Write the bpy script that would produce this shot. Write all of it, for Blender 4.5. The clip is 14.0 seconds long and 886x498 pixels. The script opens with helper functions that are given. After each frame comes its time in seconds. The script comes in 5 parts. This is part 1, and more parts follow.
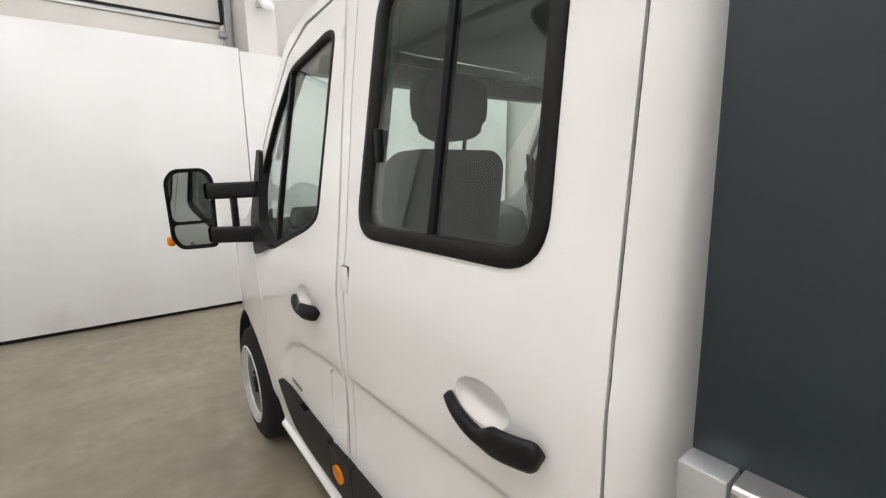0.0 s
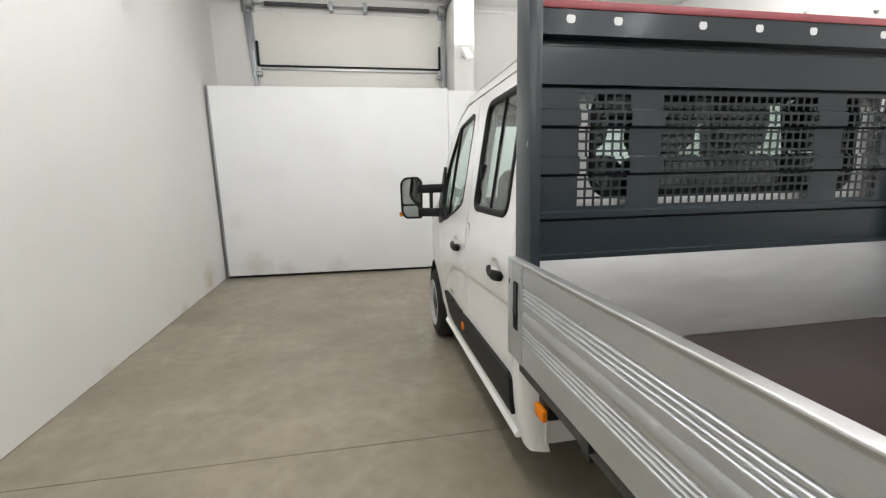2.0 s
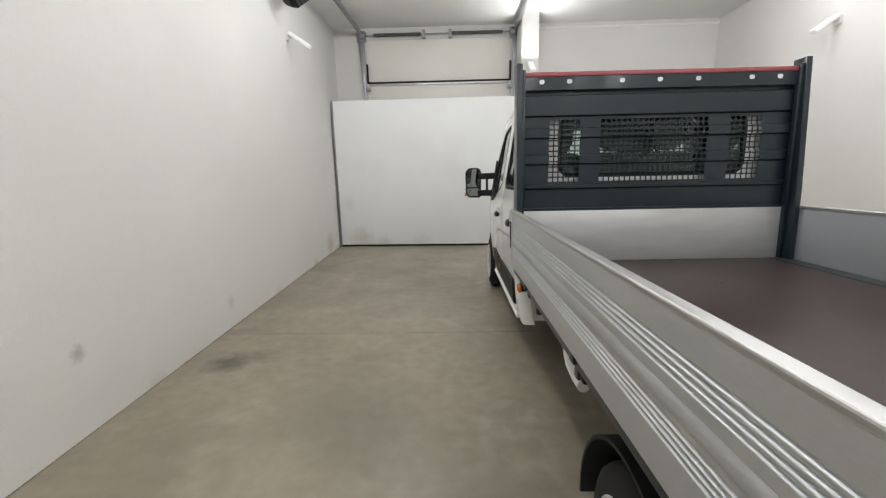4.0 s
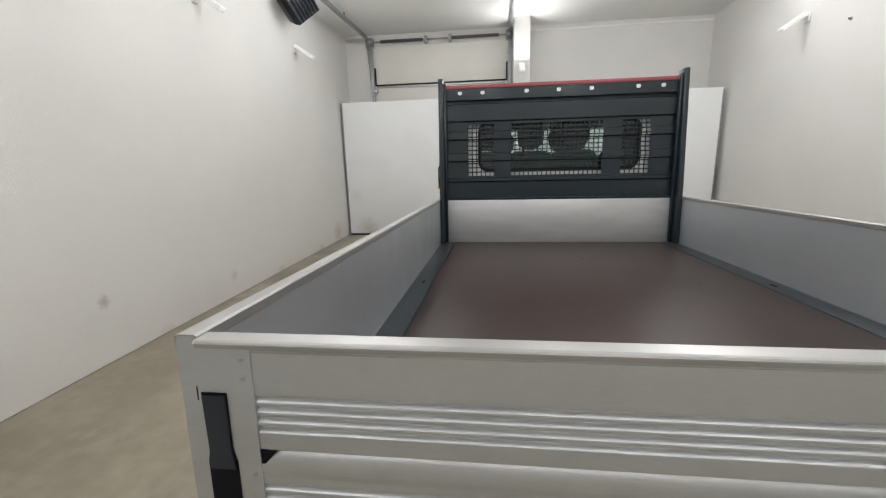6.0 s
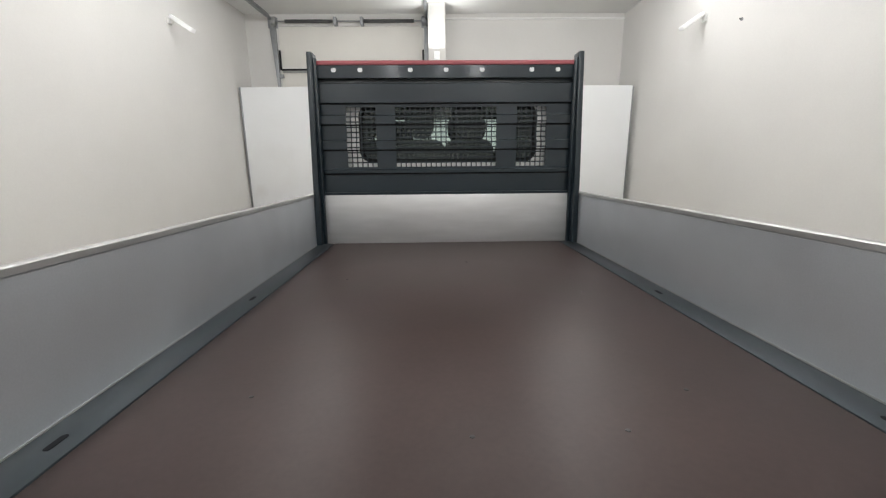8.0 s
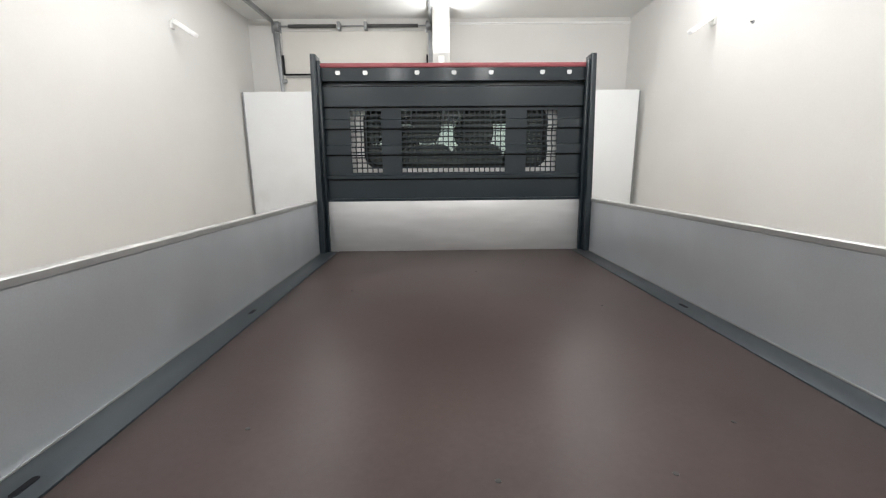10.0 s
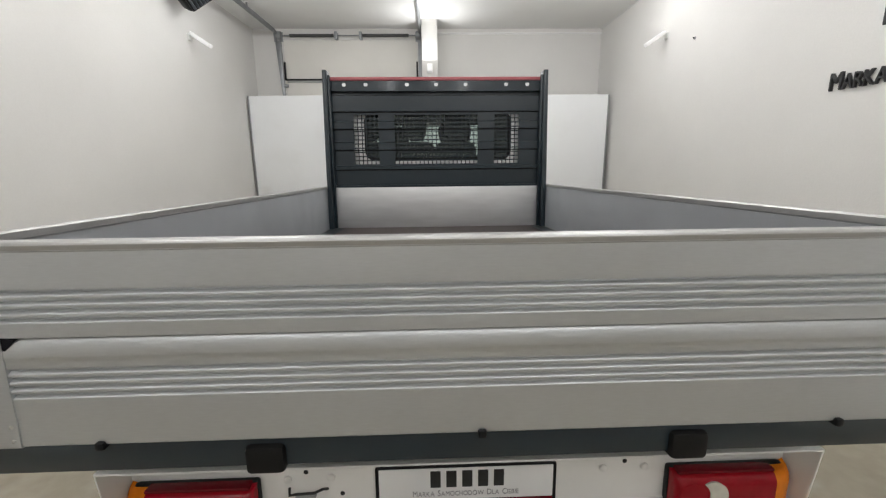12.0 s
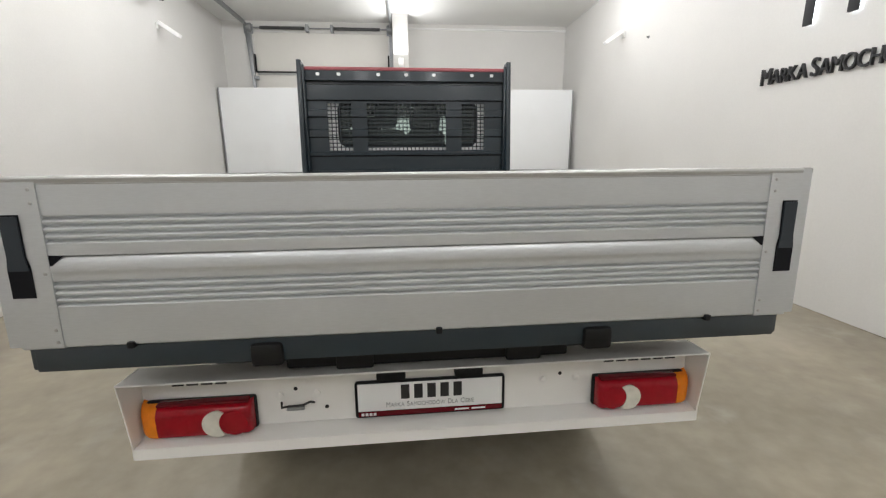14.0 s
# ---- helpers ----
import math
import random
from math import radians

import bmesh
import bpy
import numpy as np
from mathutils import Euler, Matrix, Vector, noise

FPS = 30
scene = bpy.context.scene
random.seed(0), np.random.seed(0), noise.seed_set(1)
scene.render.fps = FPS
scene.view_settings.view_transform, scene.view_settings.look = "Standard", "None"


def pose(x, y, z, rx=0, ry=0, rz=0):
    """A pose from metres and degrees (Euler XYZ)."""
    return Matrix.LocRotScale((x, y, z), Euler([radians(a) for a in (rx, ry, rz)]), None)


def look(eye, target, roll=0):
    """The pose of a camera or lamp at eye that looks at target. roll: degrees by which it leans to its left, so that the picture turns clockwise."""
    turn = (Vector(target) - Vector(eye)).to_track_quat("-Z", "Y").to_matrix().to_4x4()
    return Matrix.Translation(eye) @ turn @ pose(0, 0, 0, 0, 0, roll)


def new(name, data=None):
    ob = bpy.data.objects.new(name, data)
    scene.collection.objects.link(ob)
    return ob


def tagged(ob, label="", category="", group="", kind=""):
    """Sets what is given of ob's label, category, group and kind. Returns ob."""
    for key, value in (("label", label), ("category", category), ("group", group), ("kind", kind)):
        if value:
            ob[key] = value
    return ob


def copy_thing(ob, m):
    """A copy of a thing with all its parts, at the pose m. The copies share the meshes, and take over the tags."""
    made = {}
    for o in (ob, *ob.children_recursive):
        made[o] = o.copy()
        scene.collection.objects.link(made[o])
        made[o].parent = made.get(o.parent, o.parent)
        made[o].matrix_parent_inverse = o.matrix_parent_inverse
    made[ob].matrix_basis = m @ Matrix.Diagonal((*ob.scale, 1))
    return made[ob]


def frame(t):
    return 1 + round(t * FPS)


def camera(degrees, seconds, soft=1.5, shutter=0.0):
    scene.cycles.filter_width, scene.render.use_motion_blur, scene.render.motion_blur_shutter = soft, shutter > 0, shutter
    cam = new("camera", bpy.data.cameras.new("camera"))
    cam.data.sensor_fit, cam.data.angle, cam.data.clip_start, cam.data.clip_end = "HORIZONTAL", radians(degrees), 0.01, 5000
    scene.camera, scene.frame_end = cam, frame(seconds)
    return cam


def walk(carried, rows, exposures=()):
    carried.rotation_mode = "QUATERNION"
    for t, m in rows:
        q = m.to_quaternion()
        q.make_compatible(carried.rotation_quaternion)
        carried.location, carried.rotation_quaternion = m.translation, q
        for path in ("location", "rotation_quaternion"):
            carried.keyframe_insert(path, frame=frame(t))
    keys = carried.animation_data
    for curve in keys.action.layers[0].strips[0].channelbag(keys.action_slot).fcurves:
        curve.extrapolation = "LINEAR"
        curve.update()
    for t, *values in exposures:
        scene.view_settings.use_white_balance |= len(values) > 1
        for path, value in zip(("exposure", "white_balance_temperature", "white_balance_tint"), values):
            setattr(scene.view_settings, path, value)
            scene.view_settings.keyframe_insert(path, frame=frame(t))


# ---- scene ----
from mathutils.geometry import delaunay_2d_cdt

cam = camera(93.2, 14.0, 1.25)

# The bed of the truck leans a little nose-down on the level floor; the way is given in the truck's axes.
LEAN = pose(0, 0, 0.28, -1.947, 0, 0)
TRUCK = LEAN @ pose(0.025, 0, 0, 0, 0, 0.43)
WAY = [
    (0, (-1.506, 3.245, 1.474), (-0.335, 4.83, 1.135), -1.5),
    (0.5, (-1.636, 2.918, 1.482), (-0.76, 4.684, 1.145), -1.3),
    (1, (-1.689, 2.525, 1.47), (-1.059, 4.394, 1.136), -1.2),
    (1.5, (-1.693, 2.103, 1.492), (-1.242, 4.023, 1.164), -1.2),
    (2, (-1.671, 1.71, 1.513), (-1.328, 3.653, 1.187), -1.2),
    (2.5, (-1.649, 1.321, 1.489), (-1.382, 3.276, 1.16), -1.3),
    (3, (-1.644, 0.895, 1.466), (-1.446, 2.857, 1.134), -1.2),
    (3.2, (-1.634, 0.707, 1.459), (-1.477, 2.673, 1.123), -1.2),
    (4.25, (-1.45, -0.1, 1.452), (-1.585, 1.862, 1.108), -1.15),
    (5.3, (-1.008, -0.554, 1.445), (-1.321, 1.39, 1.094), -1.1),
    (5.5, (-0.88, -0.592, 1.444), (-1.189, 1.352, 1.089), -1.1),
    (6, (-0.53, -0.587, 1.438), (-0.785, 1.363, 1.073), -1.2),
    (6.5, (-0.287, -0.482, 1.426), (-0.437, 1.477, 1.051), -1.1),
    (7, (-0.17, -0.383, 1.434), (-0.222, 1.58, 1.052), -0.9),
    (7.5, (-0.095, -0.256, 1.408), (-0.081, 1.706, 1.022), -0.6),
    (7.7, (-0.086, -0.196, 1.403), (-0.056, 1.766, 1.015), -0.5),
    (8.75, (-0.11, 0.13, 1.35), (-0.08, 2.093, 0.973), -0.5),
    (9.8, (-0.135, 0.113, 1.364), (-0.107, 2.079, 0.998), -0.5),
    (10, (-0.127, 0.04, 1.391), (-0.107, 2.007, 1.028), -0.5),
    (10.5, (-0.106, -0.209, 1.406), (-0.104, 1.759, 1.05), -0.5),
    (11, (-0.098, -0.478, 1.397), (-0.099, 1.491, 1.043), -0.6),
    (11.5, (-0.115, -0.703, 1.36), (-0.096, 1.264, 1.003), -0.6),
    (12, (-0.07, -0.81, 1.302), (-0.014, 1.157, 0.943), -0.6),
    (12.5, (-0.062, -0.892, 1.25), (0.036, 1.072, 0.885), -0.7),
    (13, (-0.071, -0.997, 1.218), (0.063, 0.964, 0.851), -0.6),
    (13.5, (-0.065, -1.064, 1.195), (0.099, 0.894, 0.825), -0.6),
    (14, (-0.053, -1.089, 1.186), (0.125, 0.869, 0.814), -0.6),
]
walk(cam, [(t, LEAN @ look(eye, target, roll)) for t, eye, target, roll in WAY],
     [(0, 0.30, 6600, 12.5), (0.5, 0.32, 6580, 12), (1.5, 0.27, 6500, 10), (3, 0.08, 6500, 10), (5.3, -0.16, 6500, 10), (6.5, -0.12, 6500, 10), (7.5, -0.04, 6500, 10),
      (10, 0.27, 6500, 10), (10.5, 0.18, 6500, 10), (11, -0.18, 6500, 10), (12, -0.12, 6500, 10), (13, 0.04, 6500, 10), (14, 0.07, 6500, 10)])

# ---- light ----
world = bpy.data.worlds.new("world")
scene.world = world
world.use_nodes = True
world.node_tree.nodes["Background"].inputs[0].default_value = (0.9, 0.93, 1.0, 1)
world.node_tree.nodes["Background"].inputs[1].default_value = 0.05
scene.view_settings.exposure = 0.0

# slim battens on the ceiling: place and power
TUBES = [(x, y, p * k) for x, k in ((-2.15, 0.92), (0.1, 0.42), (1.7, 1.0)) for y, p in ((-4.2, 54.0), (-1.6, 30.0), (1.0, 36.0), (3.6, 46.0))]
TUBES += [(-2.4, 5.9, 40.0), (2.5, 6.1, 50.0)]


def tube_lamp(x, y, power):
    for dy in (-0.4, 0.4):
        data = bpy.data.lights.new("tube_light", "POINT")
        data.energy, data.shadow_soft_size = power / 2, 0.12
        data.color = (0.990, 0.993, 1.0)
        ob = new("tube_light", data)
        ob.location = (x, y + dy, 4.22)


for tx, ty, tp in TUBES:
    tube_lamp(tx, ty, tp)

# ---- materials ----


def material(name, color, rough=0.5, metal=0.0, var=0.06, scale=3.0, grain=0.0, grain_scale=120.0, bump=0.0,
             rough_var=0.0, coat=0.0, coat_rough=0.06, spot2=None, spot2_scale=4.0, spot2_amount=0.4, spot=None, spot_scale=1.0, spot_amount=0.5, stretch=None, random_tone=0.0, spec=0.5, stains_and_shade=()):
    """A principled surface: base colour varied at two scales, its roughness varied, fine relief, soft stains and
    painted light patches.
    """
    m = bpy.data.materials.new(name)
    m.use_nodes = True
    n, l = m.node_tree.nodes, m.node_tree.links
    b = n["Principled BSDF"]
    b.inputs["Metallic"].default_value = metal
    b.inputs["Specular IOR Level"].default_value = spec
    b.inputs["Coat Weight"].default_value = coat
    b.inputs["Coat Roughness"].default_value = coat_rough
    tc = n.new("ShaderNodeTexCoord")
    vec = tc.outputs["Object"]
    if stretch:
        mp = n.new("ShaderNodeMapping")
        mp.inputs["Scale"].default_value = stretch
        l.new(vec, mp.inputs["Vector"])
        vec = mp.outputs["Vector"]

    def tex(s, detail=4.0, v=vec):
        t = n.new("ShaderNodeTexNoise")
        t.inputs["Scale"].default_value = s
        t.inputs["Detail"].default_value = detail
        l.new(v, t.inputs["Vector"])
        return t.outputs["Fac"]

    def span(src, a, c, lo=0.3, hi=0.7):
        r = n.new("ShaderNodeMapRange")
        r.inputs["From Min"].default_value, r.inputs["From Max"].default_value = lo, hi
        r.inputs["To Min"].default_value, r.inputs["To Max"].default_value = a, c
        l.new(src, r.inputs["Value"])
        return r.outputs["Result"]

    def mix(kind, fac, a, c):
        x = n.new("ShaderNodeMix")
        x.data_type, x.blend_type = "RGBA", kind
        for sock, val in ((x.inputs["Factor"], fac), (x.inputs[6], a), (x.inputs[7], c)):
            if isinstance(val, (int, float)):
                sock.default_value = val
            elif isinstance(val, tuple):
                sock.default_value = (*val, 1) if len(val) == 3 else val
            else:
                l.new(val, sock)
        return x.outputs[2]

    col = tuple(color)
    out = col
    if var:
        f = span(tex(scale, 5.0), 1 - var, 1 + var)
        cmb = n.new("ShaderNodeCombineColor")
        for k in range(3):
            l.new(f, cmb.inputs[k])
        out = mix("MULTIPLY", 1.0, col, cmb.outputs[0])
    if grain:
        f = span(tex(grain_scale, 3.0), 1 - grain, 1 + grain)
        cmb = n.new("ShaderNodeCombineColor")
        for k in range(3):
            l.new(f, cmb.inputs[k])
        out = mix("MULTIPLY", 1.0, out, cmb.outputs[0])
    if spot:
        out = mix("MIX", span(tex(spot_scale, 7.0), 0.0, spot_amount, 0.5, 0.72), out, tuple(spot))
    if spot2:
        fine = tex(spot2_scale, 9.0)
        patch = tex(spot2_scale * 0.21, 3.0)
        both = n.new("ShaderNodeMath")
        both.operation = "MULTIPLY"
        l.new(span(fine, 0.0, 1.0, 0.47, 0.72), both.inputs[0])
        l.new(span(patch, 0.0, spot2_amount, 0.46, 0.62), both.inputs[1])
        out = mix("MIX", both.outputs[0], out, tuple(spot2))
    for place, radius, amount, tone in stains_and_shade:
        ds = n.new("ShaderNodeVectorMath")
        ds.operation = "DISTANCE"
        wob = n.new("ShaderNodeVectorMath")
        wob.operation = "MULTIPLY_ADD"
        nz = n.new("ShaderNodeTexNoise")
        nz.inputs["Scale"].default_value = 2.2 / radius
        l.new(vec, nz.inputs["Vector"])
        l.new(nz.outputs["Color"], wob.inputs[0])
        wob.inputs[1].default_value = (radius, radius, radius)
        l.new(vec, wob.inputs[2])
        l.new(wob.outputs[0], ds.inputs[0])
        ds.inputs[1].default_value = tuple(c + radius * 0.5 for c in place)
        out = mix("MIX", span(ds.outputs["Value"], amount, 0.0, radius * 0.2, radius), out, tuple(tone))
    if random_tone:
        oi = n.new("ShaderNodeObjectInfo")
        f = span(oi.outputs["Random"], 1 - random_tone, 1 + random_tone, 0.0, 1.0)
        cmb = n.new("ShaderNodeCombineColor")
        for k in range(3):
            l.new(f, cmb.inputs[k])
        out = mix("MULTIPLY", 1.0, out, cmb.outputs[0])
    if isinstance(out, tuple):
        b.inputs["Base Color"].default_value = (*out, 1)
    else:
        l.new(out, b.inputs["Base Color"])
    if rough_var:
        l.new(span(tex(scale * 2.3, 1.0), max(0.02, rough - rough_var), rough + rough_var), b.inputs["Roughness"])
    else:
        b.inputs["Roughness"].default_value = rough
    if bump:
        bp = n.new("ShaderNodeBump")
        bp.inputs["Strength"].default_value = 1.0
        bp.inputs["Distance"].default_value = bump
        l.new(tex(grain_scale, 4.0), bp.inputs["Height"])
        l.new(bp.outputs["Normal"], b.inputs["Normal"])
    return m


def glass_material(name, tint, gloss=1.0):
    """A thin pane: tinted clear sheet whose mirror gloss grows at a glancing view."""
    m = bpy.data.materials.new(name)
    m.use_nodes = True
    n, l = m.node_tree.nodes, m.node_tree.links
    n.remove(n["Principled BSDF"])
    tr = n.new("ShaderNodeBsdfTransparent")
    tr.inputs["Color"].default_value = (*tint, 1)
    gl = n.new("ShaderNodeBsdfGlossy")
    gl.inputs["Roughness"].default_value = 0.015
    gl.inputs["Color"].default_value = (gloss, gloss, gloss, 1)
    lw = n.new("ShaderNodeLayerWeight")
    lw.inputs["Blend"].default_value = 0.5
    pw = n.new("ShaderNodeMath")
    pw.operation = "POWER"
    pw.inputs[1].default_value = 3.5
    l.new(lw.outputs["Facing"], pw.inputs[0])
    ml = n.new("ShaderNodeMath")
    ml.operation = "MULTIPLY_ADD"
    ml.inputs[1].default_value, ml.inputs[2].default_value = 0.45, 0.045
    l.new(pw.outputs[0], ml.inputs[0])
    mx = n.new("ShaderNodeMixShader")
    l.new(ml.outputs[0], mx.inputs[0])
    l.new(tr.outputs[0], mx.inputs[1])
    l.new(gl.outputs[0], mx.inputs[2])
    l.new(mx.outputs[0], n["Material Output"].inputs["Surface"])
    return m


def glow_material(name, color, strength):
    m = bpy.data.materials.new(name)
    m.use_nodes = True
    b = m.node_tree.nodes["Principled BSDF"]
    b.inputs["Base Color"].default_value = (0.9, 0.9, 0.9, 1)
    b.inputs["Emission Color"].default_value = (*color, 1)
    b.inputs["Emission Strength"].default_value = strength
    return m


M_WALL = material("white_wall_plaster", (0.725, 0.714, 0.690), 0.75, var=0.03, scale=0.7, grain=0.014, grain_scale=60, bump=0.0012,
                  spot=(0.70, 0.68, 0.65), spot_scale=0.45, spot_amount=0.35)
M_WALL_L = material("scuffed_white_plaster", (0.725, 0.714, 0.690), 0.75, var=0.03, scale=0.7, grain=0.014, grain_scale=60, bump=0.0012,
                    spot=(0.70, 0.68, 0.65), spot_scale=0.45, spot_amount=0.35,
                    stains_and_shade=(((-3.96, 2.56, 0.56), 0.075, 0.75, (0.42, 0.39, 0.35)), ((-3.96, 4.39, 0.28), 0.09, 0.5, (0.50, 0.47, 0.43)),
                             ((-3.96, 8.1, 0.2), 0.26, 0.6, (0.48, 0.40, 0.29)), ((-3.96, 7.2, -0.02), 0.16, 0.5, (0.46, 0.38, 0.28)),
                             ((-3.96, 3.2, -0.02), 0.14, 0.45, (0.50, 0.43, 0.33)), ((-3.96, 5.6, -0.02), 0.14, 0.5, (0.48, 0.41, 0.31))))
M_CEIL = material("white_ceiling_paint", (0.88, 0.88, 0.865), 0.6, var=0.03, scale=0.8, bump=0.0008)
M_PANEL = material("white_panel_sheet", (0.845, 0.858, 0.862), 0.42, var=0.015, scale=1.2, spot=(0.66, 0.65, 0.62), spot_scale=0.9, spot_amount=0.25,
                   stains_and_shade=(((-3.45, 8.74, 0.16), 0.30, 0.4, (0.50, 0.46, 0.39)), ((-3.0, 8.73, 0.08), 0.22, 0.35, (0.50, 0.46, 0.39)), ((-2.2, 8.7, 0.1), 0.25, 0.25, (0.55, 0.51, 0.45)), ((-3.7, 8.75, 0.9), 0.18, 0.2, (0.58, 0.55, 0.50))))
M_GATE = material("cream_door_panel", (0.80, 0.78, 0.73), 0.5, var=0.02, scale=2, grain=0.01, bump=0.0006, grain_scale=80)
# Besides stains, wide patches darken the near left and lighten the right like uneven light.
M_CONCRETE = material("polished_concrete", (0.286, 0.252, 0.190), 0.36, var=0.20, scale=0.8, grain=0.10, grain_scale=9, bump=0.0005,
                      rough_var=0.06, spot=(0.205, 0.180, 0.136), spot_scale=2.6, spot_amount=0.45,
                      spot2=(0.41, 0.382, 0.325), spot2_scale=6.5, spot2_amount=0.5,
                      stains_and_shade=(((-3.57, 3.53, 0.0), 0.24, 0.85, (0.075, 0.066, 0.050)), ((-3.35, 3.66, 0.0), 0.20, 0.6, (0.11, 0.097, 0.075)),
                               ((-2.6, 5.4, 0.0), 0.5, 0.3, (0.19, 0.172, 0.14)), ((-2.3, 2.6, 0.0), 0.9, 0.45, (0.20, 0.178, 0.138)),
                               ((-3.3, 2.2, 0.0), 0.8, 0.5, (0.185, 0.160, 0.118)), ((-1.9, 4.9, 0.0), 0.4, 0.3, (0.20, 0.18, 0.145)),
                               ((-2.5, 6.6, 0.0), 0.45, 0.3, (0.20, 0.18, 0.145)), ((-3.8, 1.4, 0.0), 0.5, 0.5, (0.16, 0.138, 0.102)),
                               ((-3.8, 5.2, 0.0), 0.4, 0.5, (0.17, 0.145, 0.108)), ((-3.75, 7.0, 0.0), 0.45, 0.5, (0.17, 0.145, 0.11)),
                               ((-1.6, 1.6, 0.0), 0.6, 0.5, (0.17, 0.150, 0.115)), ((2.9, 2.2, 0.0), 0.7, 0.5, (0.40, 0.36, 0.29))))
M_JOINT = material("dark_joint_filler", (0.13, 0.12, 0.10), 0.8)
M_EDGE = material("dirty_wall_edge", (0.24, 0.205, 0.155), 0.85, var=0.4, scale=3, spot=(0.62, 0.60, 0.55), spot_scale=4, spot_amount=0.8)
M_GALV = material("galvanised_steel", (0.33, 0.34, 0.35), 0.46, 0.8, var=0.1, scale=8, rough_var=0.08)
M_BLACK = material("black_plastic", (0.007, 0.0075, 0.0085), 0.42, spec=0.22, var=0.05, bump=0.0002, grain_scale=600)
M_TRIM = material("grained_black_trim", (0.011, 0.0115, 0.012), 0.55, spec=0.3, var=0.08, scale=9, bump=0.0003, grain_scale=500)
M_RUBBER = material("black_rubber", (0.006, 0.006, 0.006), 0.5, spec=0.22, var=0.1, scale=14)
M_PAINT = material("white_car_paint", (0.87, 0.87, 0.86), 0.28, var=0.012, scale=1.5, coat=0.8, spec=0.5)
M_BEAM = material("white_painted_steel", (0.78, 0.77, 0.745), 0.4, var=0.025, scale=4, spot=(0.58, 0.55, 0.50), spot_scale=5, spot_amount=0.18)
M_NAVY = material("anthracite_blue_paint", (0.0112, 0.0205, 0.0280), 0.36, spec=0.42, var=0.05, scale=1.5, grain=0.03, coat=0.35, coat_rough=0.14)
M_ALU = material("anodised_aluminium", (0.555, 0.572, 0.585), 0.46, 0.84, var=0.03, scale=3, grain=0.03, grain_scale=260, stretch=(0.15, 0.15, 1), rough_var=0.06)
M_ALU_IN = material("matt_aluminium_inner", (0.56, 0.585, 0.615), 0.38, 0.66, var=0.04, scale=2, grain=0.03, grain_scale=180, rough_var=0.08)
M_ALU_SHEET = material("scuffed_aluminium_sheet", (0.60, 0.60, 0.60), 0.42, 0.55, var=0.05, scale=3, grain=0.05, grain_scale=14, stretch=(0.25, 1, 1.4), rough_var=0.12,
                       spot=(0.40, 0.40, 0.41), spot_scale=3.0, spot_amount=0.45)
M_ALU_EDGE = material("bright_aluminium_edge", (0.46, 0.46, 0.455), 0.40, 0.75, var=0.03, scale=2, rough_var=0.02)
M_STRIP = material("blue_grey_steel", (0.034, 0.044, 0.051), 0.36, 0.2, var=0.05, scale=5)
M_PLY = material("brown_phenolic_plywood", (0.045, 0.0300, 0.0275), 0.40, spec=0.24, var=0.14, scale=1.6, grain=0.06, grain_scale=60)
M_RED = material("red_reflective_strip", (0.36, 0.085, 0.10), 0.4, var=0.06, scale=20)
M_LENS_RED = material("red_lamp_lens", (0.31, 0.0025, 0.011), 0.22, var=0.12, scale=30, spec=0.3)
M_LENS_DARK = material("deep_red_lamp_lens", (0.13, 0.002, 0.007), 0.26, var=0.1, scale=30, spec=0.3)
M_LENS_AMBER = material("amber_lamp_lens", (0.80, 0.22, 0.008), 0.24, var=0.1, scale=40, spec=0.3)
M_LENS_CLEAR = material("clear_lamp_lens", (0.66, 0.63, 0.56), 0.2, var=0.08, scale=40, coat=0.5)
M_PLATE = material("white_plate", (0.80, 0.80, 0.80), 0.4, var=0.02)
M_INK = material("black_lettering", (0.012, 0.012, 0.013), 0.45, var=0.03)
M_GREYINK = material("grey_lettering", (0.28, 0.28, 0.29), 0.5, var=0.03)
M_SIGN = material("black_sign_letter", (0.022, 0.022, 0.024), 0.5, var=0.05)
M_FABRIC = material("dark_grey_seat_fabric", (0.055, 0.060, 0.060), 0.9, var=0.12, scale=9, spec=0.2)
M_LINER = material("grey_headliner", (0.46, 0.46, 0.45), 0.85, var=0.05, scale=12)
M_DASH = material("charcoal_dashboard", (0.045, 0.048, 0.050), 0.6, var=0.06, bump=0.0004, grain_scale=400)
M_INNER = material("grey_inner_shell", (0.20, 0.205, 0.20), 0.7, var=0.06, scale=6)
M_DARK = material("underbody_black", (0.012, 0.012, 0.012), 0.8, var=0.1)
M_TYRE = material("tyre_rubber", (0.012, 0.012, 0.012), 0.75, spec=0.3, var=0.12, scale=12, bump=0.0006, grain_scale=160)
M_PADDLE = material("slate_plastic_paddle", (0.020, 0.026, 0.033), 0.42, spec=0.35, var=0.06)
M_LATCH = material("matt_black_latch", (0.004, 0.004, 0.006), 0.55, spec=0.15, var=0.05)
M_RIM = material("silver_steel_wheel", (0.60, 0.61, 0.62), 0.40, 0.35, var=0.08, scale=10)
# Rim steel again, darkened: the shade inside the dish is in the colour.
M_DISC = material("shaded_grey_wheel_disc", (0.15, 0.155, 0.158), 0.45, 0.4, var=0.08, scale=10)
M_MIRROR = material("mirror_glass", (0.28, 0.30, 0.30), 0.02, 1.0, var=0.0)
M_CHROME = material("chrome", (0.8, 0.8, 0.8), 0.12, 1.0, var=0.0)
M_GLASS = glass_material("green_tinted_glass", (0.84, 0.90, 0.875))
M_LAMPBODY = material("white_lamp_plastic", (0.82, 0.82, 0.80), 0.4, var=0.02)
M_TUBE = glow_material("led_tube", (1.0, 0.99, 0.975), 8.0)
